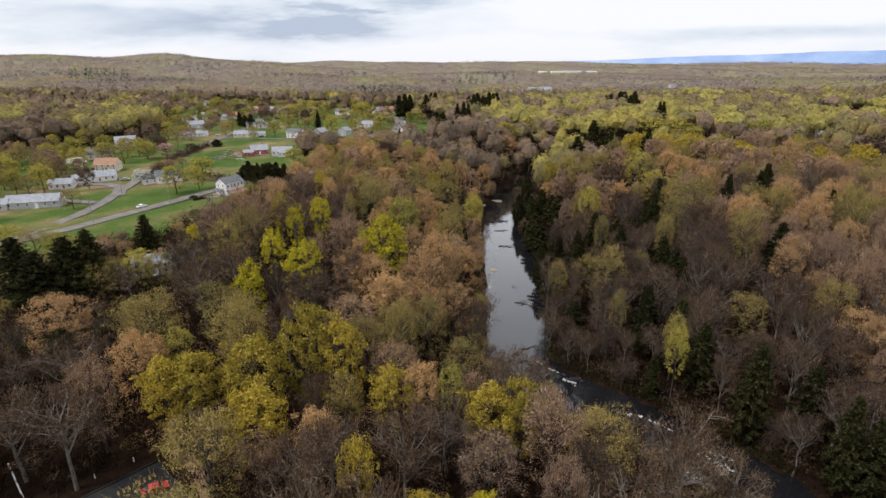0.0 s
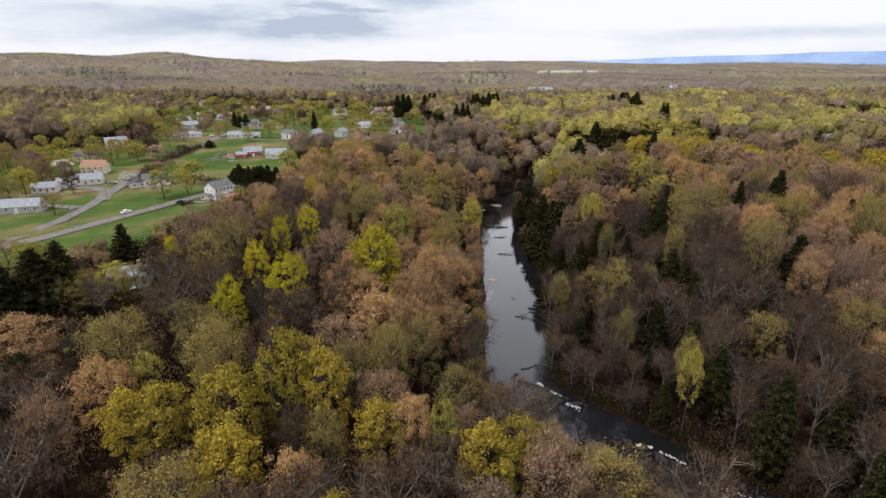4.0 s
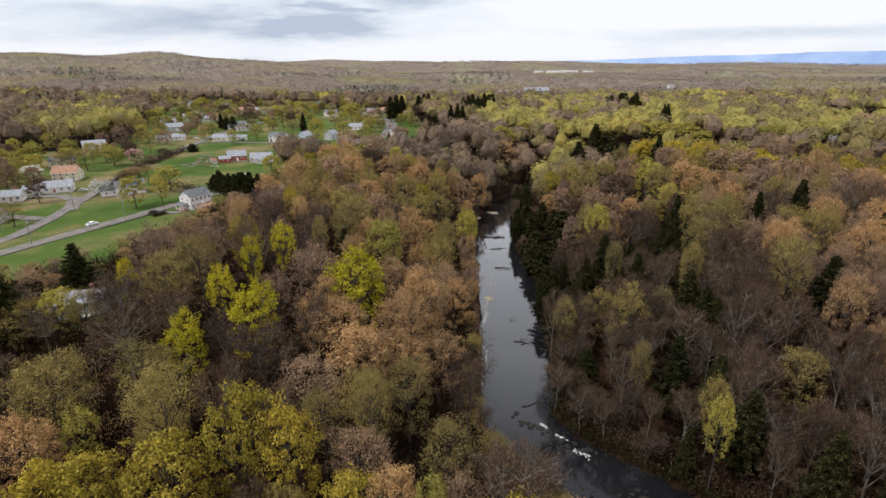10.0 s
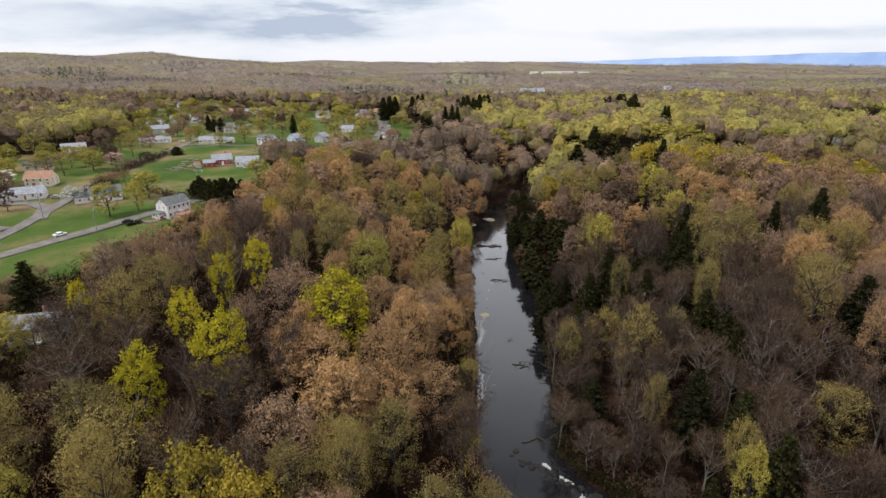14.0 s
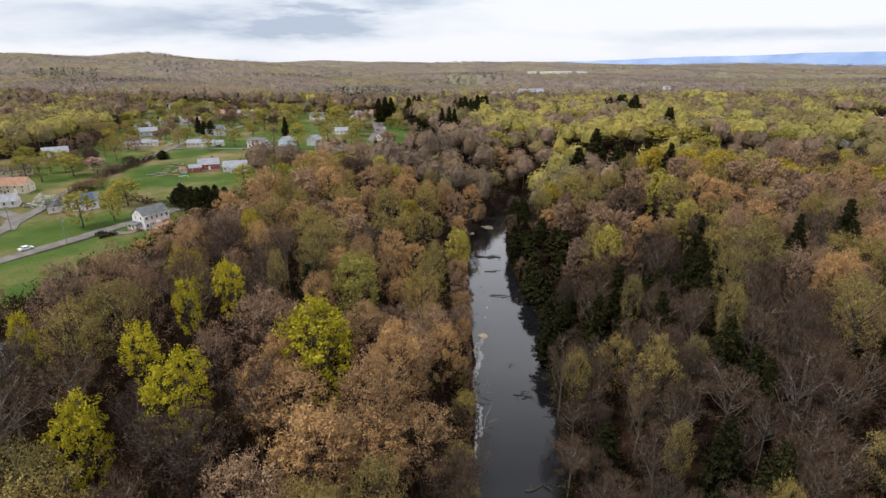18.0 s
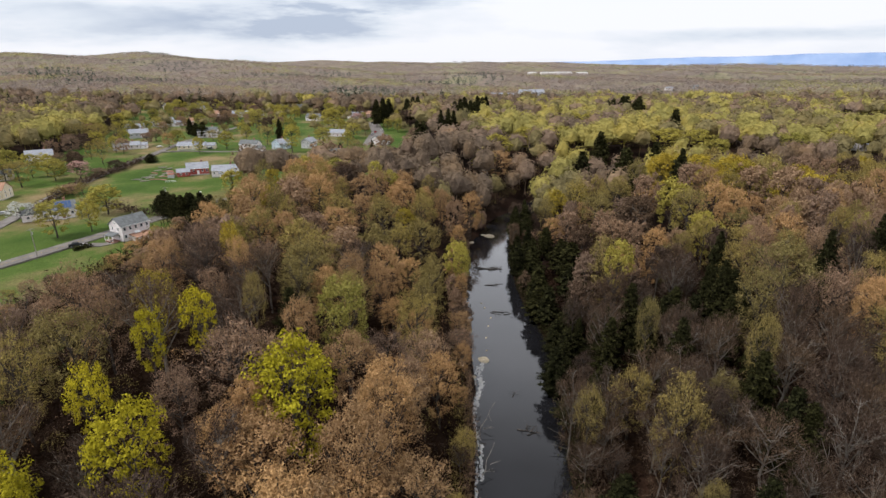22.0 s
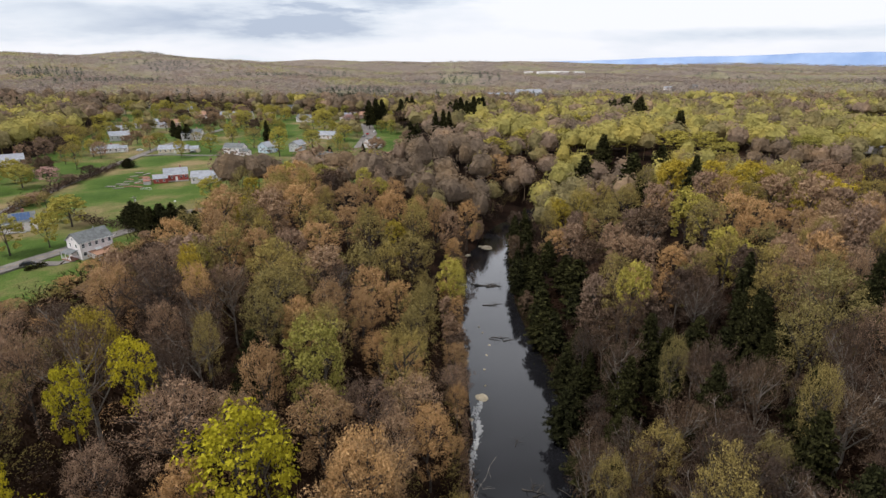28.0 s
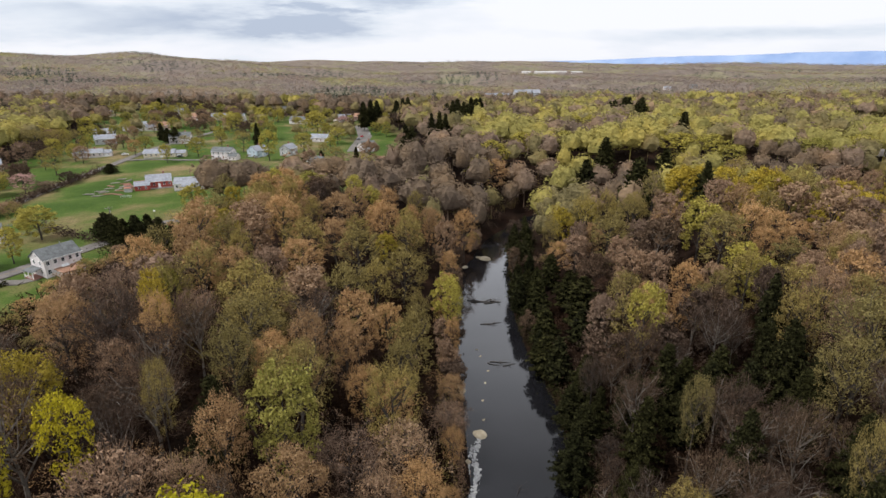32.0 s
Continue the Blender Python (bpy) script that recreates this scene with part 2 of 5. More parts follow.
def water_surface():
    m, nt, b = nodes_of("river_water")
    nz = noise_at(nt, 0.06, 4.0)
    nt.links.new(ramp_of(nt, nz.outputs["Fac"], [(0.35, (0.006, 0.006, 0.007)), (0.7, (0.011, 0.011, 0.013))]).outputs[0], b.inputs["Base Color"])
    b.inputs["Roughness"].default_value = 0.07
    b.inputs["IOR"].default_value = 1.50
    tc = nt.nodes.new("ShaderNodeTexCoord")
    mp = nt.nodes.new("ShaderNodeMapping")
    mp.inputs["Scale"].default_value = (1.0, 0.55, 1.0)
    rip = nt.nodes.new("ShaderNodeTexNoise")
    rip.inputs["Scale"].default_value, rip.inputs["Detail"].default_value = 0.9, 4.0
    nt.links.new(tc.outputs["Object"], mp.inputs[0]); nt.links.new(mp.outputs[0], rip.inputs["Vector"])
    bumped(nt, b, rip.outputs["Fac"], 0.09, 0.08)
    return m


def land():
    """Leaf litter under the woods, mown grass where the attribute says so, mixed tree colours far off."""
    m, nt, b = nodes_of("land")
    lit = noise_at(nt, 0.12, 6.0)
    litter = ramp_of(nt, lit.outputs["Fac"], [(0.3, (0.008, 0.005, 0.0035)), (0.5, (0.016, 0.009, 0.006)), (0.72, (0.036, 0.019, 0.012))]).outputs[0]
    fine = noise_at(nt, 2.2, 4.0)
    grain = ramp_of(nt, fine.outputs["Fac"], [(0.3, (0.6, 0.6, 0.6)), (0.7, (1.3, 1.3, 1.3))]).outputs[0]
    litter = mixed(nt, 1.0, litter, grain, "MULTIPLY")
    gr = noise_at(nt, 0.028, 8.0, 0.62)
    grass = ramp_of(nt, gr.outputs["Fac"], [(0.36, (0.040, 0.072, 0.014)), (0.48, (0.064, 0.098, 0.021)), (0.56, (0.118, 0.112, 0.042)), (0.65, (0.19, 0.142, 0.075))]).outputs[0]
    grass = mixed(nt, 1.0, grass, grain, "MULTIPLY")
    at = nt.nodes.new("ShaderNodeAttribute"); at.attribute_name = "grass"
    edge = noise_at(nt, 0.25, 4.0)
    ad = nt.nodes.new("ShaderNodeMath"); ad.operation = "MULTIPLY_ADD"
    nt.links.new(edge.outputs["Fac"], ad.inputs[0]); ad.inputs[1].default_value = 0.6
    nt.links.new(at.outputs["Fac"], ad.inputs[2])
    thr = nt.nodes.new("ShaderNodeMapRange")
    thr.inputs["From Min"].default_value, thr.inputs["From Max"].default_value = 0.7, 0.9
    nt.links.new(ad.outputs[0], thr.inputs["Value"])
    near = mixed(nt, thr.outputs[0], litter, grass)
    fw = noise_at(nt, 0.0042, 5.0, 0.62)
    wood = ramp_of(nt, fw.outputs["Fac"], [(0.36, (0.15, 0.122, 0.106)), (0.5, (0.175, 0.142, 0.115)), (0.60, (0.19, 0.172, 0.108)), (0.72, (0.12, 0.12, 0.083))]).outputs[0]
    cl = noise_at(nt, 0.055, 4.0, 0.6)
    clump = ramp_of(nt, cl.outputs["Fac"], [(0.35, (0.72, 0.73, 0.76)), (0.62, (1.15, 1.13, 1.08))]).outputs[0]
    wood = mixed(nt, 1.0, wood, clump, "MULTIPLY")
    at2 = nt.nodes.new("ShaderNodeAttribute"); at2.attribute_name = "distance_woods"
    nt.links.new(mixed(nt, at2.outputs["Fac"], near, wood), b.inputs["Base Color"])
    b.inputs["Roughness"].default_value = 1.0
    b.inputs["Specular IOR Level"].default_value = 0.05
    bumped(nt, b, fine.outputs["Fac"], 0.5, 0.3)
    return m


GLASS, SOLAR, WATER, LAND = glass_dark(), solar_panel(), water_surface(), land()

# ---- the lie of the land ----
RIVER = [(132, -60, 8), (90, 34, 8), (66, 84, 9), (55, 99, 8.5), (44, 111, 8.5), (28, 124, 9), (21.5, 137, 9), (23, 148, 10.2),
         (26, 170, 10.6), (28, 192, 12), (29, 215, 12.5), (28, 262, 11), (33, 312, 10), (44, 352, 7), (70, 392, 7), (130, 412, 7),
         (210, 392, 9), (330, 372, 9), (480, 400, 9)]


def step(a, b, v):
    k = min(1.0, max(0.0, (v - a) / (b - a)))
    return k * k * (3 - 2 * k)


def river_gap(x, y):
    """Metres from the water's edge (negative in the water) and the side: -1 left of the stream, 1 right of it."""
    best, side = 1e9, 1
    for (x0, y0, w0), (x1, y1, w1) in zip(RIVER, RIVER[1:]):
        dx, dy = x1 - x0, y1 - y0
        k = min(1.0, max(0.0, ((x - x0) * dx + (y - y0) * dy) / (dx * dx + dy * dy)))
        px, py = x - x0 - k * dx, y - y0 - k * dy
        d = math.hypot(px, py) - (w0 + k * (w1 - w0))
        if d < best:
            best, side = d, (1 if dx * py - dy * px < 0 else -1)
    return best, side


def ground_z(x, y):
    """Height of the land over the water."""
    g, side = river_gap(x, y)
    if g < 0:
        return max(-1.2, g * 0.35)
    low = 8 + 12 * step(90, 170, y)
    if side < 0:
        top = low + 3 * step(300, 700, y)
        z = top * step(-6, 48, g)
    else:
        z = (23 - 3 * step(300, 500, y)) * step(-6, 85, g)
    far = math.hypot(x, y - 100)
    k = step(600, 1500, far)
    hills = 10 * math.sin(x / 310 + 1.0) * math.sin(y / 270) + 7 * math.sin(x / 130 + y / 170)
    left = 98 * step(1300, 3300, far) * step(0.12, 0.40, -x / max(far, 1)) * (0.80 + 0.20 * math.sin(x / 420 + 0.6))
    q = x / max(far, 1)
    left += step(1900, 3300, far) * (15 * math.exp(-((q + 0.45) / 0.05) ** 2) + 13 * math.exp(-((q + 0.30) / 0.045) ** 2))
    rise = (66 - 26 * step(0.08, 0.45, x / max(far, 1))) * step(2500, 4600, far)
    return z * (1 - k) + k * (18 + hills) + max(left, rise)

# mown and open land: corners of the yards and fields beside the road, and its openings
LAWN = [(-330, 150), (-137, 176), (-112, 190), (-104, 226), (-100, 255), (-100, 300), (-92, 322), (-90, 352), (-60, 366),
        (-20, 380), (15, 405), (10, 470), (0, 560), (-30, 680), (-60, 720), (-120, 760), (-300, 850), (-400, 860), (-400, 760), (-300, 640),
        (-300, 590), (-272, 500), (-264, 450), (-290, 428), (-330, 410), (-340, 300)]
OPEN = [(395, 530), (440, 498), (550, 620), (505, 665), (430, 645)]   # mown ground round the warehouse
PARKING = [(-95, 60), (-60, 86), (-56, 86), (-42, 74), (-40, 50), (-80, 45)]


def inside(poly, x, y):
    hit = False
    for (x0, y0), (x1, y1) in zip(poly, poly[1:] + poly[:1]):
        if (y0 > y) != (y1 > y) and x < x0 + (y - y0) * (x1 - x0) / (y1 - y0):
            hit = not hit
    return hit


def off_line(line, x, y):
    best = 1e9
    for (x0, y0), (x1, y1) in zip(line, line[1:]):
        dx, dy = x1 - x0, y1 - y0
        k = min(1.0, max(0.0, ((x - x0) * dx + (y - y0) * dy) / (dx * dx + dy * dy)))
        best = min(best, math.hypot(x - x0 - k * dx, y - y0 - k * dy))
    return best


ROAD_A = [(-260, 60), (-185, 150), (-152, 205), (-137, 238), (-122, 272), (-110, 300), (-104, 320), (-84, 334)]
ROAD_B = [(-166, 180), (-162, 227), (-165, 250), (-175, 294), (-186, 342), (-193, 400), (-197, 470), (-200, 520), (-190, 620)]
ROAD_C = [(-44, 500), (-45, 581), (-58, 660)]


# ---- mesh helpers ----
class Shape:
    """Collects faces for one mesh."""

    def __init__(self):
        self.v, self.f = [], []

    def box(self, c, s, turn=0.0):
        x, y, z = c
        a, b, h = s[0] / 2, s[1] / 2, s[2] / 2
        k = len(self.v)
        co, si = math.cos(turn), math.sin(turn)
        for dz in (-h, h):
            for dx, dy in ((-a, -b), (a, -b), (a, b), (-a, b)):
                self.v.append((x + dx * co - dy * si, y + dx * si + dy * co, z + dz))
        self.f += [(k, k + 3, k + 2, k + 1), (k + 4, k + 5, k + 6, k + 7)]
        self.f += [(k + i, k + (i + 1) % 4, k + 4 + (i + 1) % 4, k + 4 + i) for i in range(4)]
        return self

    def prism(self, ring, axis, a, b):
        """A closed outline, pushed along x or y or z from a to b."""
        k, n = len(self.v), len(ring)
        for w in (a, b):
            for p, q in ring:
                self.v.append({"x": (w, p, q), "y": (p, w, q), "z": (p, q, w)}[axis])
        self.f += [tuple(range(k + n - 1, k - 1, -1)), tuple(range(k + n, k + 2 * n))]
        self.f += [(k + i, k + (i + 1) % n, k + n + (i + 1) % n, k + n + i) for i in range(n)]
        return self

    def limb(self, p, q, r0, r1, sides=5):
        p, q = Vector(p), Vector(q)
        d = (q - p).normalized()
        u = d.orthogonal().normalized()
        w = d.cross(u)
        k = len(self.v)
        for c, r in ((p, r0), (q, r1)):
            for i in range(sides):
                t = 2 * math.pi * i / sides
                self.v.append(tuple(c + (u * math.cos(t) + w * math.sin(t)) * r))
        self.f += [(k + i, k + (i + 1) % sides, k + sides + (i + 1) % sides, k + sides + i) for i in range(sides)]
        return self

    def cap(self, sides):
        k = len(self.v)
        self.f.append(tuple(range(k - sides, k)))
        return self

    def mesh(self, name, *mats):
        me = bpy.data.meshes.new(name)
        me.from_pydata(self.v, [], self.f)
        for m in mats:
            me.materials.append(m)
        bm = bmesh.new()
        bm.from_mesh(me)
        bmesh.ops.recalc_face_normals(bm, faces=bm.faces)
        bm.to_mesh(me)
        bm.free()
        return me


def part(name, shape, material, parent, label=""):
    ob = new(name, shape if isinstance(shape, bpy.types.Mesh) else shape.mesh(name, material))
    ob.parent = parent
    return tagged(ob, label)


def thing(name, label, category, x, y, z=None, turn=0.0, group="", kind=""):
    ob = new(name)
    ob.empty_display_size = 0.5
    far = 12 * step(880, 1150, math.hypot(x, y - 100))
    ob.matrix_basis = pose(x, y, ground_z(x, y) + far if z is None else z, 0, 0, turn)
    return tagged(ob, label, category, group, kind)


def flakes(name, pts, out, size, rng, material, stretch=1.0, loose=0.7):
    """Many small three-cornered leaf clumps that face outward more or less, each turned its own way."""
    n = len(pts)
    nr = out + rng.normal(size=(n, 3)) * loose
    nr /= np.linalg.norm(nr, axis=1, keepdims=True)
    a = np.cross(nr, rng.normal(size=(n, 3))); a /= np.linalg.norm(a, axis=1, keepdims=True)
    b = np.cross(nr, a)
    s = size * rng.uniform(0.6, 1.35, size=(n, 1))
    a, b = a * s * stretch, b * s
    v = np.stack([pts + a, pts - a * 0.55 + b * 0.85, pts - a * 0.5 - b * 0.85], 1).reshape(-1, 3)
    return flake_mesh(name, v, [(n, material)])


def flake_mesh(name, v, runs):
    """A mesh of loose triangles; runs: how many of them take which material."""
    n = len(v) // 3
    me = bpy.data.meshes.new(name)
    me.vertices.add(len(v)); me.vertices.foreach_set("co", v.astype(np.float32).ravel())
    me.loops.add(len(v)); me.loops.foreach_set("vertex_index", np.arange(len(v), dtype=np.int32))
    me.polygons.add(n)
    me.polygons.foreach_set("loop_start", np.arange(0, len(v), 3, dtype=np.int32))
    me.polygons.foreach_set("loop_total", np.full(n, 3, dtype=np.int32))
    index = []
    for i, (count, material) in enumerate(runs):
        me.materials.append(material)
        index += [i] * count
    me.polygons.foreach_set("material_index", index)
    me.update(calc_edges=True)
    return me


def points_of(me):
    v = np.empty(len(me.vertices) * 3, np.float32)
    me.vertices.foreach_get("co", v)
    return v.reshape(-1, 3)


# ---- ground and water ----
def scrub(x, y):
    """Low growth between the field, the white house and the tall wood."""
    return x < -73 - 0.35 * max(0, 165 - y) and x > -190 and 118 < y < 345 and not inside(LAWN, x, y)


def spread(lo, a, b, hi, step_m, grow):
    mid = list(np.arange(a, b + 0.1, step_m))
    up, s, v = [], step_m, b
    while v < hi:
        s *= grow; v += s; up.append(v)
    down, s, v = [], step_m, a
    while v > lo:
        s *= grow; v -= s; down.append(v)
    return down[::-1] + mid + up


def build_ground():
    xs, ys = spread(-5200, -344, 240, 5200, 4, 1.09), spread(-700, 0, 720, 4800, 4, 1.08)
    v, grass, woods = [], [], []
    for y in ys:
        for x in xs:
            z = ground_z(x, y)
            far = math.hypot(x, y - 100)
            if far < 900:
                z += 0.5 * noise.noise((x * 0.05, y * 0.05, 0)) * min(1.0, max(0.0, z / 4))
            k = step(880, 1150, far)
            v.append((x, y, z + 12 * k))
            g = 1.0 if inside(LAWN, x, y) or inside(OPEN, x, y) else 0.42 if scrub(x, y) else 0.0
            grass.append(g)
            woods.append(k)
    w = len(xs)
    f = [(j * w + i, j * w + i + 1, (j + 1) * w + i + 1, (j + 1) * w + i) for j in range(len(ys) - 1) for i in range(w - 1)]
    me = bpy.data.meshes.new("ground")
    me.from_pydata(v, [], f)
    for key, vals in (("grass", grass), ("distance_woods", woods)):
        me.attributes.new(key, "FLOAT", "POINT").data.foreach_set("value", vals)
    me.polygons.foreach_set("use_smooth", [True] * len(f))
    me.materials.append(LAND)
    tagged(new("ground", me), "rolling land with brown leaf litter and green lawns", "ground", kind="structure")


def build_water():
    s = Shape()
    left, right = [], []
    for i, (x, y, w) in enumerate(RIVER):
        x0, y0, _ = RIVER[max(i - 1, 0)]
        x1, y1, _ = RIVER[min(i + 1, len(RIVER) - 1)]
        d = math.hypot(x1 - x0, y1 - y0)
        nx, ny = -(y1 - y0) / d, (x1 - x0) / d
        left.append((x + nx * (w + 5), y + ny * (w + 5), 0))
        right.append((x - nx * (w + 5), y - ny * (w + 5), 0))
    n = len(left)
    s.v = left + right
    s.f = [(i, i + 1, n + i + 1, n + i) for i in range(n - 1)]
    tagged(new("water", s.mesh("water", WATER)), "dark slow river reflecting the pale cloudy sky", "river", kind="structure")


def strip(name, line, width, lift, material, label, category, kind="structure", parent=None):
    """A paved band along a line, a hand's width thick, laid on the land."""
    pts = []
    for (x0, y0), (x1, y1) in zip(line, line[1:]):
        n = max(1, int(math.hypot(x1 - x0, y1 - y0) / 4))
        pts += [(x0 + (x1 - x0) * k / n, y0 + (y1 - y0) * k / n) for k in range(n)]
    pts.append(line[-1])
    s = Shape()
    for i, (x, y) in enumerate(pts):
        x0, y0 = pts[max(i - 3, 0)]
        x1, y1 = pts[min(i + 3, len(pts) - 1)]
        d = math.hypot(x1 - x0, y1 - y0)
        nx, ny = -(y1 - y0) / d * width / 2, (x1 - x0) / d * width / 2
        z = ground_z(x, y) + lift
        s.v += [(x + nx, y + ny, z), (x - nx, y - ny, z), (x + nx, y + ny, z - 0.6), (x - nx, y - ny, z - 0.6)]
    for i in range(len(pts) - 1):
        k = 4 * i
        s.f += [(k, k + 1, k + 5, k + 4), (k + 1, k + 3, k + 7, k + 5), (k, k + 4, k + 6, k + 2)]
    return tagged(new(name, s.mesh(name, material)), label, category, kind=kind)


build_ground()
build_water()
strip("road", ROAD_A, 6.5, 0.30, ASPHALT, "grey asphalt country road past the lawns", "road")
strip("road", ROAD_B, 5.5, 0.28, ASPHALT, "grey side street along the yards", "road")
strip("road", ROAD_C, 12, 0.28, ASPHALT, "wide grey asphalt turning place between houses", "road")

# ---- trees ----
def grow_limbs(rng, h, r, base, limbs, forks, lean=0.0):
    """Trunk, limbs and forks of a broad-leaved tree of height h and crown radius r; returns the wood and the branch tips."""
    s = Shape()
    pts = [Vector((0, 0, -0.6)), Vector((rng.normal() * 0.2, rng.normal() * 0.2, h * base * 0.55)),
           Vector((rng.normal() * 0.35 + lean, rng.normal() * 0.35, h * base)), Vector((rng.normal() * 0.5 + lean, rng.normal() * 0.5, h * 0.82))]
    rad = [0.36, 0.29, 0.24, 0.06]
    for a, b, r0, r1 in zip(pts, pts[1:], rad, rad[1:]):
        s.limb(a, b, r0, r1, 6)
    tips = [pts[-1]]
    for i in range(limbs):
        t = rng.uniform(0.0, 0.75)
        p = pts[2].lerp(pts[3], t) if t > 0.1 else pts[1].lerp(pts[2], rng.uniform(0.6, 1.0))
        ang = 2 * math.pi * (i * 0.618 + rng.uniform(-0.06, 0.06))
        out = r * math.sqrt(1 - (t * 0.9) ** 2) * rng.uniform(0.75, 1.0)
        top = h * (0.66 + 0.30 * t) + rng.normal() * 0.6
        q = Vector((math.cos(ang) * out + p.x, math.sin(ang) * out + p.y, max(p.z + 1.5, top)))
        m = p.lerp(q, 0.5) + Vector((rng.normal() * 0.35, rng.normal() * 0.35, -0.09 * out))
        s.limb(p, m, 0.15, 0.10, 4).limb(m, q, 0.10, 0.035, 4)
        tips.append(q)
        for j in range(forks):
            k = rng.uniform(0.25, 0.95)
            a = (p.lerp(m, k * 2) if k < 0.5 else m.lerp(q, k * 2 - 1))
            off = Vector(rng.normal(size=3)); off.z = abs(off.z) * 0.8 + 0.2
            b = a + off.normalized() * rng.uniform(1.4, 0.5 * r)
            c = a.lerp(b, 0.55) + Vector(rng.normal(size=3)) * 0.15
            s.limb(a, c, 0.065, 0.045, 3).limb(c, b, 0.045, 0.018, 3)
            tips.append(b)
    return s, tips


def twig_points(rng, tips, h, r, k):
    """Leaf places in clusters: round the branch tips and over a domed, uneven crown. Also the way out of each cluster."""
    t = np.array([tuple(p) for p in tips])
    mid = np.array((0, 0, h * k["mid"]))
    n = k["shell"]
    d = rng.normal(size=(n, 3)); d[:, 2] += 0.45
    d /= np.linalg.norm(d, axis=1, keepdims=True)
    lump = 1 + 0.13 * np.sin(d[:, :1] * 4.3 + rng.uniform(0, 6)) * np.cos(d[:, 1:2] * 5.1 + rng.uniform(0, 6))
    shell = mid + d * lump * rng.uniform(0.80, 0.97, size=(n, 1)) * (r * 0.92, r * 0.92, h * (1 - k["mid"]) * 0.95)
    c = np.concatenate([t, shell])
    big = rng.uniform(0.6, 1.3, size=(len(c), 1)) * k["spread"]
    pts = np.repeat(c, k["per"], 0)
    off = rng.normal(size=(len(pts), 3)); off /= np.linalg.norm(off, axis=1, keepdims=True)
    off[:, 2] = np.where(off[:, 2] < 0, off[:, 2] * 0.45, off[:, 2])
    pts = pts + off * rng.uniform(0.55, 1, size=(len(pts), 1)) * np.repeat(big, k["per"], 0)
    way = (pts - mid) / (r, r, h * 0.4)
    way /= np.linalg.norm(way, axis=1, keepdims=True) + 1e-6
    way = off + way * 0.45 + (0, 0, 0.15)
    keep = pts[:, 2] > h * k["base"] * 0.6
    return pts[keep], way[keep], c


def twigs(rng, ends, mid, count, length, wide=0.045):
    """Fine bare twigs, thin slivers that stand off the branch tips."""
    p = ends[rng.integers(0, len(ends), count)] + rng.normal(size=(count, 3)) * 0.55
    d = rng.normal(size=(count, 3)) * 0.6 + (p - mid) / 5.0 + (0, 0, 0.25)
    d /= np.linalg.norm(d, axis=1, keepdims=True)
    u = np.cross(d, rng.normal(size=(count, 3))); u /= np.linalg.norm(u, axis=1, keepdims=True)
    L = length * rng.uniform(0.5, 1.3, size=(count, 1))
    return np.stack([p - u * wide - d * L * 0.5, p + u * wide - d * L * 0.5, p + d * L * 0.5], 1).reshape(-1, 3)


# limbs, forks: branching; shell: clusters over the dome; per: leaves a cluster; mid, base: heights of the crown's middle and foot
KINDS = {
    "yellow": dict(limbs=9, forks=3, shell=105, per=46, size=0.185, long=1.35, spread=1.2, twigs=250, base=0.30, mid=0.56),
    "lime": dict(limbs=9, forks=3, shell=105, per=42, size=0.185, long=1.35, spread=1.2, twigs=250, base=0.28, mid=0.55),
    "bright": dict(limbs=9, forks=3, shell=95, per=42, size=0.185, long=1.35, spread=1.15, twigs=150, base=0.26, mid=0.54),
    "olive": dict(limbs=10, forks=4, shell=110, per=20, size=0.115, long=2.0, spread=1.2, twigs=1300, base=0.28, mid=0.56),
    "orange": dict(limbs=10, forks=4, shell=115, per=34, size=0.115, long=2.1, spread=1.15, twigs=1100, base=0.28, mid=0.56),
    "red": dict(limbs=11, forks=5, shell=110, per=13, size=0.11, long=2.4, spread=1.2, twigs=1900, base=0.28, mid=0.56),
    "bare": dict(limbs=13, forks=6, shell=55, per=7, size=0.10, long=3.2, spread=1.35, twigs=2400, base=0.30, mid=0.56),
    "pink": dict(limbs=8, forks=3, shell=80, per=20, size=0.3, long=1.0, spread=1.3, twigs=60, base=0.28, mid=0.56),
    "white": dict(limbs=8, forks=3, shell=80, per=20, size=0.3, long=1.0, spread=1.3, twigs=60, base=0.28, mid=0.56),
}
H0, R0 = 22.0, 6.0
MADE = {}


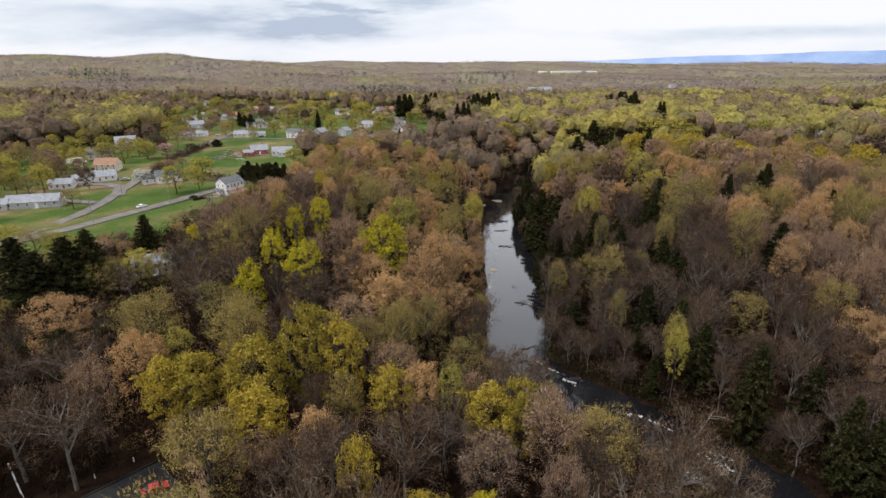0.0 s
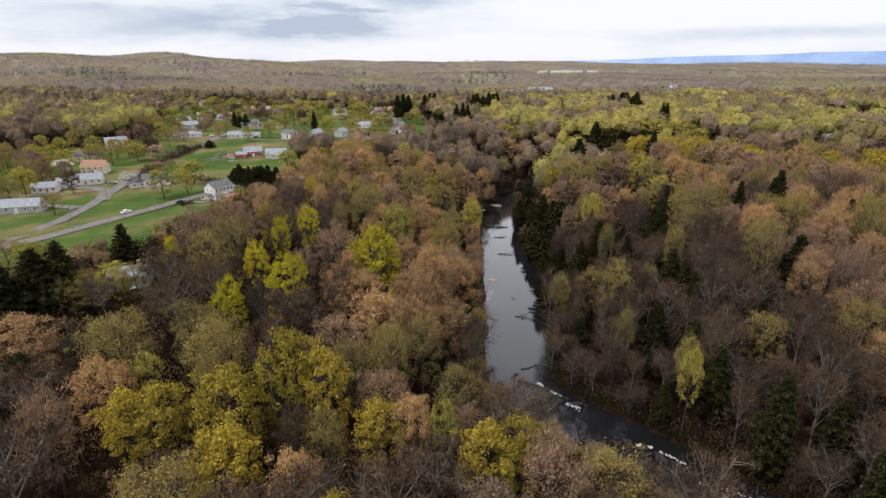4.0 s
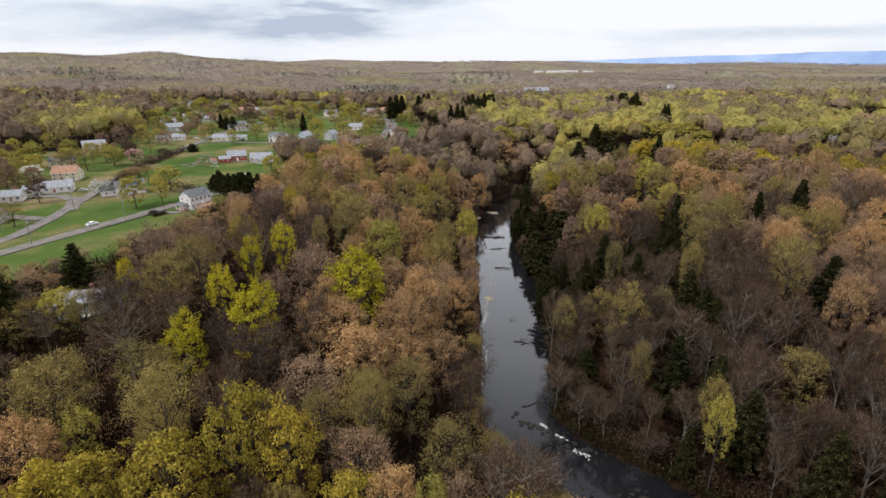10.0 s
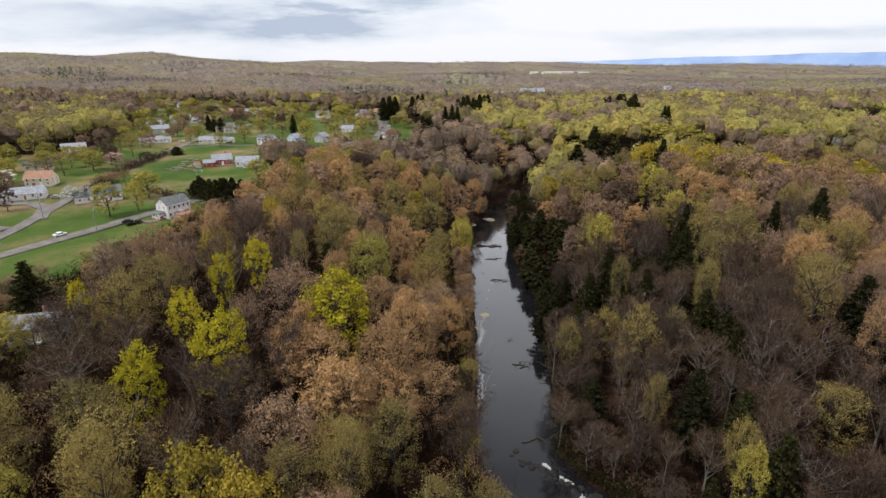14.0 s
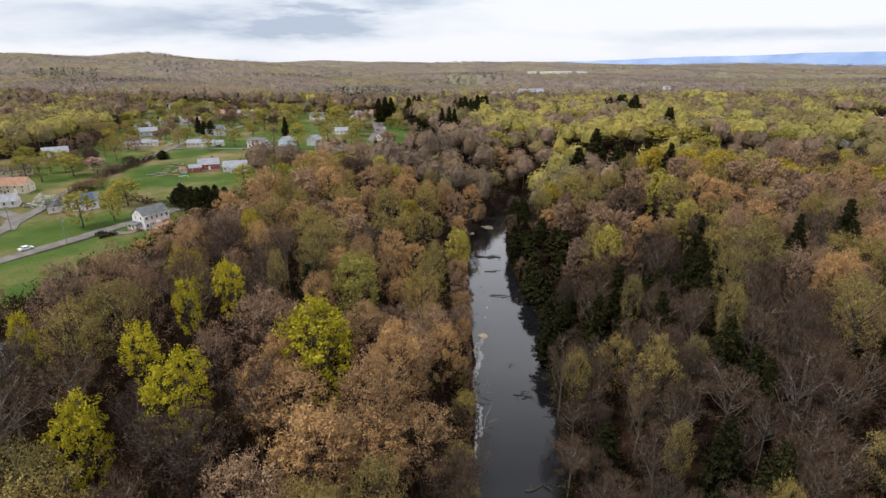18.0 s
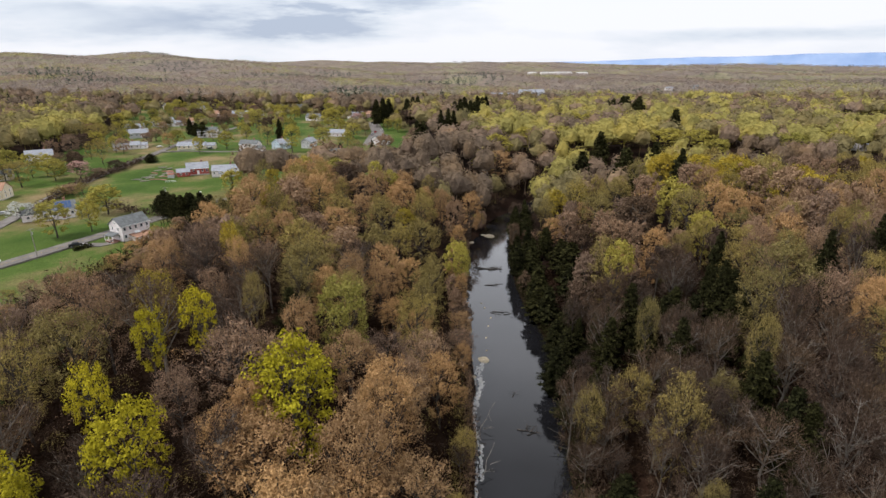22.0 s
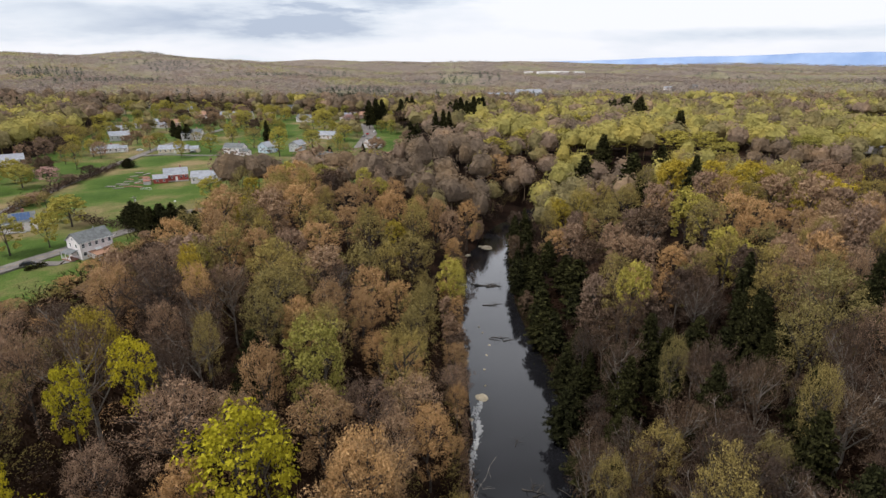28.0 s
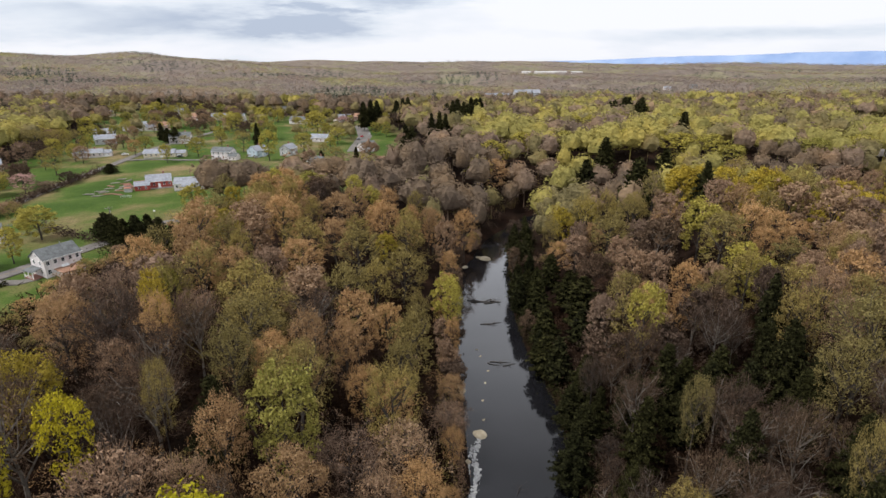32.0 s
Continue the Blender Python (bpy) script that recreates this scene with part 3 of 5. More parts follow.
def tree_meshes(kind, variant):
    key = (kind, variant)
    if key not in MADE:
        k = dict(KINDS[kind])
        if variant >= 10:   # slender trees of the close wood carry a short crown on a long trunk
            k.update(base=0.48, mid=0.68, per=int(k["per"] * 0.65))
        if variant % 10 >= 5:   # trees that stay far off carry fewer, larger clumps
            k.update(per=max(9, int(k["per"] * 0.62)), size=k["size"] * 1.5, twigs=int(k["twigs"] * 0.5), forks=2, limbs=8, shell=max(70, k["shell"]))
            if kind in ("bare", "red"):
                k.update(per=24, size=0.21)
        rng = np.random.default_rng(sum(map(ord, kind)) * 17 + variant)
        wood, tips = grow_limbs(rng, H0, R0, k["base"], k["limbs"], k["forks"])
        pts, way, ends = twig_points(rng, tips, H0, R0, k)
        leaves = points_of(flakes("crown", pts, way, k["size"], rng, LEAF[kind], stretch=k["long"], loose=0.42))
        tw = twigs(rng, ends, np.array((0, 0, H0 * 0.45)), k["twigs"], 1.6, 0.034 if variant % 10 < 5 else 0.07)
        crown = flake_mesh("crown", np.concatenate([leaves, tw]), [(len(leaves) // 3, LEAF[kind]), (len(tw) // 3, LEAF[kind if kind in ("olive", "orange", "red") else "bare"])])
        pale = kind == "bare" and variant % 5 != 1
        MADE[key] = (wood.mesh("trunk", PALE_BARK if pale else BARK), crown)
    return MADE[key]


def pine_meshes(kind, variant):
    """An evergreen: straight trunk, whorls of drooping boughs with dense dark needles."""
    key = (kind, variant)
    if key not in MADE:
        rng = np.random.default_rng(900 + variant)
        s = Shape()
        s.limb((0, 0, -0.6), (0, 0, H0 * 0.5), 0.34, 0.2, 6).limb((0, 0, H0 * 0.5), (0.1, 0, H0), 0.2, 0.03, 5)
        pts = []
        for i in range(95):
            k = (i + rng.uniform()) / 95
            z = H0 * (0.14 + 0.84 * k)
            out = R0 * 0.95 * (1 - k ** 1.7) ** 0.9 * rng.uniform(0.6, 1.1) * (0.75 + 0.5 * min(1.0, k * 3)) * 0.9 + 0.35
            a = i * 2.4 + rng.uniform(-0.3, 0.3)
            q = Vector((math.cos(a) * out, math.sin(a) * out, z - out * 0.18 + 0.35))
            if i % 2 == 0:
                s.limb((0, 0, z), q, 0.07, 0.02, 3)
            n = int((9 + 9 * out) * (0.6 if variant >= 5 else 2.1))
            u = rng.uniform(0.2, 1.0, n)[:, None]
            base = np.array((0, 0, z)) * (1 - u) + np.array(tuple(q)) * u
            pts.append(base + rng.normal(size=(n, 3)) * (0.45, 0.45, 0.18))
        pts = np.concatenate(pts)
        way = pts * (0.12, 0.12, 0) + (0, 0, 0.6)
        MADE[key] = (s.mesh("trunk", BARK), flakes("crown", pts, way, 0.50 if variant >= 5 else 0.24, rng, LEAF["pine"], stretch=2.2))
    return MADE[key]


NAMES = {
    "yellow": ("maple_tree", "tall maple with fresh yellow-green spring leaves", "tree", "leafing maples in the wood"),
    "lime": ("linden_tree", "rounded tree with pale yellow-green spring leaves", "tree", "pale green leafing trees"),
    "bright": ("willow_tree", "slender tree with bright lime-yellow new leaves", "tree", "bright leafing trees"),
    "olive": ("birch_tree", "broad tree with thin olive-green spring buds", "tree", "olive budding trees"),
    "orange": ("red_maple_tree", "spreading maple with orange-brown spring buds", "tree", "orange budding maples"),
    "red": ("beech_tree", "tree with dull reddish-brown buds and twigs", "tree", "reddish budding trees"),
    "bare": ("oak_tree", "leafless oak with grey-brown branches and fine twigs", "tree", "bare oaks in the wood"),
    "pine": ("pine_tree", "tall dark green evergreen with drooping boughs", "tree", "dark evergreens"),
    "pink": ("cherry_tree", "garden cherry in pale pink blossom on a lawn", "tree", "blossoming garden trees"),
    "white": ("pear_tree", "garden tree in white blossom beside a house", "tree", "blossoming garden trees"),
}
FIRST, TREES, COUNT = {}, [], {}


def plant(kind, x, y, r, h, variant=None):
    if kind == "pine" and y < 215 and x > 0:
        r = min(r, 4.6)
    if variant is None:
        variant = random.randrange(5) + (5 if y > 215 else 0) + (10 if r < (0.21 if kind in ("bright", "lime") else 0.17) * h and kind != "pine" else 0)
    TREES.append((x, y, r))
    COUNT[kind] = COUNT.get(kind, 0) + 1
    place = Matrix.Translation((x, y, ground_z(x, y) - 0.15)) @ Matrix.Rotation(random.uniform(0, 6.283), 4, "Z")
    size = Vector((r / R0, r / R0, h / H0))
    key = (kind, variant)
    if key in FIRST:
        own = FIRST[key].scale
        return copy_thing(FIRST[key], place @ Matrix.Diagonal((size.x / own.x, size.y / own.y, size.z / own.z, 1)))
    name, label, cat, group = NAMES[kind]
    ob = new(name)
    tagged(ob, label, cat, group)
    trunk, crown = pine_meshes(kind, variant) if kind == "pine" else tree_meshes(kind, variant)
    part("trunk", trunk, None, ob)
    part("crown", crown, None, ob)
    ob.matrix_basis = place
    ob.scale = size
    FIRST[key] = ob
    return ob

# single trees seen well: kind, x, y, crown radius, height of the top over the water
NEAR_TREES = [
    ("olive", -42.8, 101.5, 4.3, 38.5), ("yellow", -29.1, 98.5, 5.6, 37.7), ("yellow", -21.3, 96.5, 5, 35.3), ("yellow", -38, 92, 6.2, 33.5),
    ("olive", -9.6, 107.4, 3.9, 34.6), ("yellow", -50.7, 92.1, 6, 29.5), ("yellow", -56.5, 91, 4.6, 29.3), ("yellow", -35, 81.5, 6.4, 28.5),
    ("yellow", 8.5, 83.5, 5.2, 28), ("yellow", 14.7, 84.5, 4.4, 28.4), ("olive", 20.1, 88.5, 3.4, 24.8), ("olive", 29, 80.2, 7.2, 24),
    ("pine", 68.2, 99, 5, 27), ("orange", -23, 79, 4.6, 26), ("yellow", -10.5, 90, 4.8, 28), ("orange", -4.5, 91.5, 4.4, 28),
    ("bright", 5.9, 63.2, 3.6, 22), ("yellow", -3, 63.2, 3.6, 22),
]
LEFT_BANK_TREES = [
    ("bright", -17.6, 148.1, 7.4, 42.5), ("bright", -40, 165, 3.6, 43.6), ("bright", -46.7, 159.1, 3, 42), ("bright", -49.6, 145, 3.6, 39.1),
    ("bright", -38.7, 135.1, 5.6, 39.8), ("bright", -51.1, 127.6, 4.6, 35.2), ("lime", -13.8, 174.9, 5.8, 42), ("yellow", -55.9, 180.2, 5, 41.2),
    ("orange", -43.6, 199, 3.6, 42.7), ("lime", 16, 244.6, 3.2, 23.5), ("pine", -98.2, 166, 5, 37), ("orange", -6.5, 140, 6.4, 35),
    ("orange", -27, 141, 5, 34), ("orange", -2.5, 150, 6, 37), ("orange", -12, 129, 6, 30),
]
RIGHT_BANK_TREES = [
    ("lime", 62.6, 220.5, 4.8, 34.5), ("olive", 91.2, 152, 5.6, 43), ("olive", 71.5, 162.7, 3.2, 39), ("olive", 51.5, 152, 5.2, 31),
    ("lime", 56.5, 112.5, 2.9, 25), ("olive", 93.7, 191.8, 9, 43), ("olive", 84, 184, 6, 40), ("olive", 58, 185, 3, 32),
    ("pine", 62, 176, 5.2, 30), ("pine", 70.5, 160, 5, 31),
]
# trees that stand out in the wood: x, y, crown radius
YELLOW = [
    (-13.4, 64.4, 3.2), (-49.4, 209.8, 3.1),
]
BRIGHT = [
    (-74.7, 149.9, 2.3),
]
OLIVE = [
    (59, 120, 3.2), (49, 134, 2.6),
    (-10.1, 114, 4.4), (-70.8, 114.8, 6.8), (-49.6, 114.7, 6.8), (-14.6, 187.9, 6.1), (-26.8, 190.3, 4.9), (-31.9, 174.4, 2.3), (65.2, 241.8, 6.9), (91.9, 208.4, 8.8),
    (114.5, 179.5, 8), (110, 182.9, 9.1), (98.3, 121.6, 7.2), (-27.3, 212.7, 6.6), (-51.3, 220.2, 4.9),
]
ORANGE = [
    (-20.9, 138.3, 6.7), (-2.4, 156.3, 6.8), (-14.9, 128.5, 6.6), (2.3, 139.9, 6), (-24.7, 145.8, 3.9), (-93.3, 114.9, 8.9), (-64.9, 98.2, 5.4), (-6, 132.4, 6),
    (-21.7, 171, 4.1), (-11, 165.5, 5.2), (46, 406.4, 11.7),
]
BARE = [
    (-78.8, 98.3, 11.4), (-68.6, 78.1, 7.5), (-34, 124.6, 8.1), (82.5, 92.2, 10.5), (80.3, 139.5, 6.5), (-26.5, 136.7, 4.6), (-19.3, 72, 5.6), (35.6, 166.3, 4.2),
]
EVERGREEN = [
    (-108.5, 142, 6.8), (-114.3, 137.6, 7.1), (-103.9, 145.2, 5.7), (-123, 142.1, 6.4), (70.5, 145.4, 5.5), (63.9, 128.2, 6.1), (69.1, 147.9, 6),
]
HEMLOCK = [
    (40.7, 266.2, 6.8), (38.8, 244.8, 6.9), (38.7, 227.4, 6.2), (49.7, 243.9, 6.9), (51.3, 266.1, 7.8),
    (49.5, 286.3, 6.5), (36.6, 232.7, 7.8), (32.8, 190.8, 6.5), (42.4, 214.8, 7.2), (41.4, 180.5, 6.2),
    (43.5, 218.7, 5.9), (61.6, 206, 7.3), (69.5, 206.4, 6),
]
YELLOW_B = [
    (-59.3, 340.8, 5.7), (-42, 335, 8.1), (-21.4, 323, 3.9), (-13.3, 311.7, 4.1), (-52.1, 221, 3.1), (14.6, 255.6, 5), (-59.3, 104.5, 3.3), (1.5, 88.2, 2.8),
]
OLIVE_B = [
    (-29.3, 261.1, 6.5), (-33.5, 220.8, 6.4), (1.2, 300.3, 5.6), (-12.8, 260.5, 7.2), (-27.9, 203.2, 6.7), (104, 207.4, 8.6), (49.4, 169, 4.9), (-56, 119.8, 5.6),
    (-13.2, 116.5, 4.9), (-72.7, 116.2, 6.7), (-53.8, 299.2, 8.3), (-19.3, 88.2, 3.8),
]
FAR_YELLOW = [
    (178.8, 458.6, 14.4), (195.8, 448.6, 10.8), (203.1, 436.5, 9.4), (151.7, 479.6, 10.4), (149.3, 554.9, 12.1),
    (139.9, 582.4, 9.9), (254.3, 434, 11.5), (247, 389.2, 15.9), (282, 397.7, 17.4), (288.9, 553, 13.4),
    (285.7, 506, 9.8), (147.3, 420.4, 6), (203.6, 399.9, 8.6), (49.9, 434.7, 10.4), (74, 469.6, 9), (39.2, 407.9, 7.8),
    (127.6, 648.7, 12.6), (84.9, 613.9, 8.9), (235.8, 581.1, 8.5), (298.1, 449, 10.8), (103.2, 469.2, 7.9),
]
FAR_PINE = [
    (34.9, 624.8, 4.8), (40.1, 610.9, 4.7), (45.7, 591.4, 4.6), (60.7, 663.1, 5.1), (189, 622.7, 5.4),
    (217.1, 660.9, 7.1), (221.4, 637, 6.8), (-14.5, 664.2, 5.1), (-0.9, 421.5, 7.2), (157, 427, 6.2),
    (104.3, 337.8, 7.2), (114.4, 298.4, 4.8), (104.6, 415.8, 7), (123.1, 439.6, 6.4), (202.3, 501.5, 3.9),
    (19.2, 512.8, 3.4), (-43.6, 625.9, 5.4),
]
def near_water(x, y):
    """Low left bank that leaves the river open to view."""
    g, side = river_gap(x, y)
    return side < 0 and x > -2 and (g < 7 and 118 <= y < 190 or g < 13 and 30 < y < 118)


for kind, x, y, r, top in NEAR_TREES + LEFT_BANK_TREES + RIGHT_BANK_TREES:
    plant(kind, x, y, r, top - ground_z(x, y))
for kind, rows, tall in (("yellow", YELLOW, 22), ("bright", BRIGHT, 20), ("olive", OLIVE, 22), ("orange", ORANGE, 22),
                         ("bare", BARE, 22), ("lime", YELLOW_B, 21), ("olive", OLIVE_B, 21), ("lime", FAR_YELLOW, 20), ("pine", [(x + dx, y + dy, r * 1.25) for x, y, r in FAR_PINE for dx, dy in ((0, 0), (5, 11), (-6, -8)) if y > 480 or dx == 0], 27), ("pine", EVERGREEN, 20), ("pine", [(x + 5, y, r * 0.72) for x, y, r in HEMLOCK], 14)):
    for x, y, r in rows:
        plant(kind, x, y, min(7.6 if x < 30 else 5.4, max(r * (1.12 if r > 5 else 1.0), 2.6)) if y < 300 else r, (tall if not near_water(x, y) else 11) + random.uniform(-1.5, 1.5))

# trees in the yards and along the lawns: kind, x, y, crown radius, height
ROAD_YARD = [
    ("lime", -92, 148, 4.6, 14), ("olive", -101, 143, 4.5, 13), ("bare", -104, 151, 3.6, 13), ("olive", -97.5, 146, 3.6, 13), ("olive", -86, 149, 4.2, 13),
    ("bare", -92, 142, 4, 13), ("bare", -83, 153, 4, 13), ("white", -98, 150, 2.8, 8), ("olive", -80, 158, 4, 12), ("lime", -138, 301, 6.8, 14),
    ("white", -226, 324, 6.6, 10), ("white", -167, 289, 5, 9), ("olive", -222, 308, 5.3, 9), ("lime", -268, 280, 8, 14), ("lime", -300, 306, 8, 14),
    ("olive", -240, 262, 7, 13), ("olive", -172, 238, 5, 9), ("lime", -150, 170, 6, 13), ("olive", -138, 168, 5.4, 12), ("lime", -128, 166, 5, 12),
    ("lime", -148, 308, 4, 8),
]
FARM_YARD = [
    ("lime", -236, 372, 6.2, 13), ("lime", -208, 372, 7, 13), ("pink", -197, 377, 6.2, 11), ("olive", -263, 486, 9, 20), ("olive", -256, 494, 8, 19),
    ("olive", -211, 423, 5.3, 17), ("lime", -195, 498, 6.6, 13), ("orange", -199, 491, 5.5, 12), ("lime", -97, 466, 6.8, 22), ("lime", -152, 484, 6, 14),
    ("lime", -96, 340, 6.2, 13), ("pine", -94, 366, 3.4, 19), ("pine", -72, 460, 3, 8), ("pine", -61, 460, 3, 8), ("pine", -37, 454, 2.4, 11),
    ("pine", -182, 428, 5.4, 6), ("red", -189, 381, 4.6, 6), ("red", -177, 338, 5.4, 6), ("bare", -190, 401, 4.6, 7), ("olive", -179, 331, 4.6, 6),
    ("pine", 0, 455, 5, 24), ("olive", -225, 396, 6, 9),
]
STREET_YARD = [
    ("lime", -154, 573, 9, 22), ("lime", -123, 564, 6.6, 16), ("lime", -84, 570, 9, 24), ("lime", -150, 525, 5, 13), ("lime", -81, 500, 7, 15),
    ("lime", -62, 537, 7.5, 14), ("olive", -126, 502, 6.8, 16), ("pine", -120, 518, 3.6, 19), ("pine", -199, 543, 5, 13), ("pine", -193, 543, 5, 14),
    ("pine", -207, 550, 4, 16), ("olive", -314, 546, 7.9, 19), ("lime", -292, 509, 5.9, 17), ("red", -258, 526, 3.6, 7), ("red", -226, 526, 6, 11),
    ("olive", -178, 525, 5, 10), ("pine", -6, 500, 4.5, 20),
]
BACK_YARD = [
    ("lime", -48, 654, 8, 18), ("pine", -298, 671, 6, 9), ("pine", -343, 839, 6.6, 18), ("pine", -238, 845, 6.2, 16), ("lime", -299, 603, 7, 16),
    ("bare", -191, 587, 7, 15), ("olive", -259, 648, 8.5, 16), ("bare", -240, 645, 8, 17), ("red", -222, 641, 6.2, 12), ("orange", -328, 671, 7.9, 15),
    ("pink", -72, 637, 7, 13), ("lime", -166, 846, 10, 22), ("lime", -178, 850, 10, 22), ("lime", -129, 789, 9, 20),
]
for kind, x, y, r, h in ROAD_YARD + FARM_YARD + STREET_YARD + BACK_YARD:
    plant(kind, x, y, r, h)
# a dense dark row behind the white house
for x, y in ((-114, 300), (-110, 296), (-106, 294), (-103, 291), (-99, 288), (-112, 303), (-100, 297), (-94, 295), (-89, 293), (-83, 290), (-78, 286), (-92, 286), (-80, 279), (-82, 301), (-96, 291)):
    plant("pine", x, y, random.uniform(3.2, 4.2), random.uniform(8.5, 12.5))

# ---- houses ----
HOUSES = [(-110, 267.5), (-158, 294), (-204, 281), (-198, 299), (-211, 331), (-243, 375), (-256, 430), (-192, 242), (-228, 485), (-178, 484),
          (-129, 476), (-111, 484), (-90, 490), (-138, 392), (-117, 386), (-190, 546), (-266, 625), (-270, 590), (-376, 770), (-357, 838),
          (-300, 798), (-249, 722), (-221, 720), (-125, 682), (-82, 702), (-67, 716), (-36, 502), (-59, 443), (-15, 452), (-79, 553),
          (-93, 160), (128, 1020), (190, 1074), (457, 610)]


def clear_of(x, y, r, gap):
    if any(abs(x - a) < 14 and abs(y - b) < 14 and math.hypot(x - a, y - b) < (r + c) * gap for a, b, c in TREES):
        return False
    if river_gap(x, y)[0] < 0.8 or inside(PARKING, x, y) or inside(OPEN, x, y):
        return False
    if min(off_line(ROAD_A, x, y), off_line(ROAD_B, x, y), off_line(ROAD_C, x, y)) < 7:
        return False
    return all(math.hypot(x - a, y - b) > r + 8 for a, b in HOUSES)


def wood_kind(x, y):
    """Which trees grow where: patches of one kind, more orange and yellow on the left bank, more bare oaks on the right."""
    n = noise.noise((x * 0.022 + 4, y * 0.022, 1.7)) + random.gauss(0, 0.22 if y < 330 else 0.13)
    side = river_gap(x, y)[1]
    if side > 0 and y < 225 and x < 95:
        return "pine" if n < -0.3 else "bare" if n < 0.5 else "olive"
    if side > 0 and y < 300 - 0.5 * min(130, max(0, x - 90)):
        return "pine" if n < -0.62 else "bare" if n < -0.34 else "red" if n < 0.0 else "orange" if n < 0.16 else "red" if n < 0.3 else "olive" if n < 0.7 else "lime"
    if side > 0 and x > 110 and y < 480 and y > 250:
        n += 0.24
        return "bare" if n < -0.3 else "red" if n < -0.1 else "olive" if n < 0.12 else "yellow" if n < 0.9 else "orange"
    if y > 330:
        n += 0.25 * step(-150, 250, x) - 0.30 * step(560, 860, y) - 0.12 + 0.16 * step(90, 180, x) * step(420, 460, y)
        if y < 430:
            n = 0.6 * n - 0.2
        return "pine" if n < -0.72 else "bare" if n < -0.25 else "red" if n < -0.1 else "olive" if n < 0.14 else "yellow" if n < 0.75 else "orange"
    if y < 190:
        return "pine" if n < -0.8 else "bare" if n < 0.0 else "red" if n < 0.22 else "olive" if n < 0.5 else "orange" if n < 0.72 else "yellow"
    return "bare" if n < -0.42 else "red" if n < -0.24 else "orange" if n < 0.14 else "olive" if n < 0.62 else "yellow"


# dark evergreens crowd the right bank
random.seed(31)
for i in range(len(RIVER) - 1):
    (x0, y0, w0), (x1, y1, w1) = RIVER[i], RIVER[i + 1]
    if y0 < 84 or y0 > 330:
        continue
    d = math.hypot(x1 - x0, y1 - y0)
    nx, ny = (y1 - y0) / d, -(x1 - x0) / d
    n = max(1, int(d / 4.6))
    for j in range(n):
        for off in (1.4, 6.0):
            k = (j + random.random()) / n
            o = w0 + (w1 - w0) * k + off + random.uniform(-0.8, 1.2)
            x, y = x0 + (x1 - x0) * k + nx * o, y0 + (y1 - y0) * k + ny * o
            r = random.uniform(2.4, 4.4)
            if random.random() < 0.78 and all(math.hypot(x - a, y - b) > 0.6 * (r + min(c, 5)) for a, b, c in TREES):
                plant(random.choice(("pine", "pine", "pine", "pine", "bare") if y > 195 else ("bare", "bare", "pine", "bare", "bare")), x, y, r, random.uniform(8, 16.5))


# uneven growth at the edge of the left bank
for (x0, y0, w0), (x1, y1, w1) in zip(RIVER, RIVER[1:]):
    if 120 < y0 < 320:
        for j in range(max(1, int((y1 - y0) / 5))):
            k = random.random()
            x, y = x0 + (x1 - x0) * k - (w0 + (w1 - w0) * k) - random.uniform(0.2, 3.5), y0 + (y1 - y0) * k
            if random.random() < 0.75:
                low = y < 190
                plant(random.choice(("bare", "red", "olive", "orange", "bare")), x, y, random.uniform(2.0, 3.4) if low else random.uniform(2.4, 4.4), random.uniform(4, 9) if low else random.uniform(8, 15))

random.seed(11)
ROWS_FAR = []
y = 34.0
while y < 900:
    cell = 6.4 if y < 240 else 7.6 if y < 330 else 11.0 if y < 440 else 13.0
    half = 0.92 * (y + 10) + 34
    x = -half
    while x < half:
        px, py = x + random.uniform(-0.42, 0.42) * cell, y + random.uniform(-0.42, 0.42) * cell
        lawn = inside(LAWN, px, py)
        r = random.uniform(3.8, 7.8) if y < 330 else random.uniform(4.6, 9.0) if y < 440 else random.uniform(5.5, 10.5)
        if lawn:
            r = min(r, random.uniform(3.6, 7.2))
        chance = 0.42 if lawn and (px < -215 or py > 560) else 0.14 if lawn else 1.0
        if lawn and (inside([(-150, 290), (-92, 290), (-92, 460), (-180, 460)], px, py) or py < 262 and px > -185):
            chance = 0.0
        close = y < 240 and px > 30 and river_gap(px, py)[1] > 0
        if close:
            r = random.uniform(3.2, 5.8)
        if random.random() < chance and clear_of(px, py, r, 0.52 if close else 0.68 if y < 190 else 0.74 if y < 330 else 0.66):
            kind = random.choice(("lime", "olive", "lime", "bare", "olive", "red")) if lawn else wood_kind(px, py)
            h = 2.0 * r + random.uniform(2, 5) if lawn else random.uniform(12, 21) + 0.8 * r
            if near_water(px, py):
                kind = random.choice(("bare", "olive", "red"))
                r, h = (min(r, 4.2), random.uniform(5, 12)) if py >= 118 else (min(r, 2.6), random.uniform(2.5, 5))
            if scrub(px, py):
                kind, r, h = random.choice(("bare", "olive", "orange", "olive", "red")), random.uniform(2.2, 3.8), random.uniform(4, 8)
            if -114 < px < -72 and 118 < py < 158:
                kind, r, h = "bare", min(r, 3.0), 5.0
            if kind == "bare" and COUNT.get("bare", 0) > 420:
                kind = "red"
            if y < 325 and abs(px) < 260 or lawn and COUNT.get(kind, 0) < 295:
                plant(kind, px, py, r, h)
            else:
                TREES.append((px, py, r))
                ROWS_FAR.append((kind, px, py, r * 1.15, h))
        x += cell
    y += cell


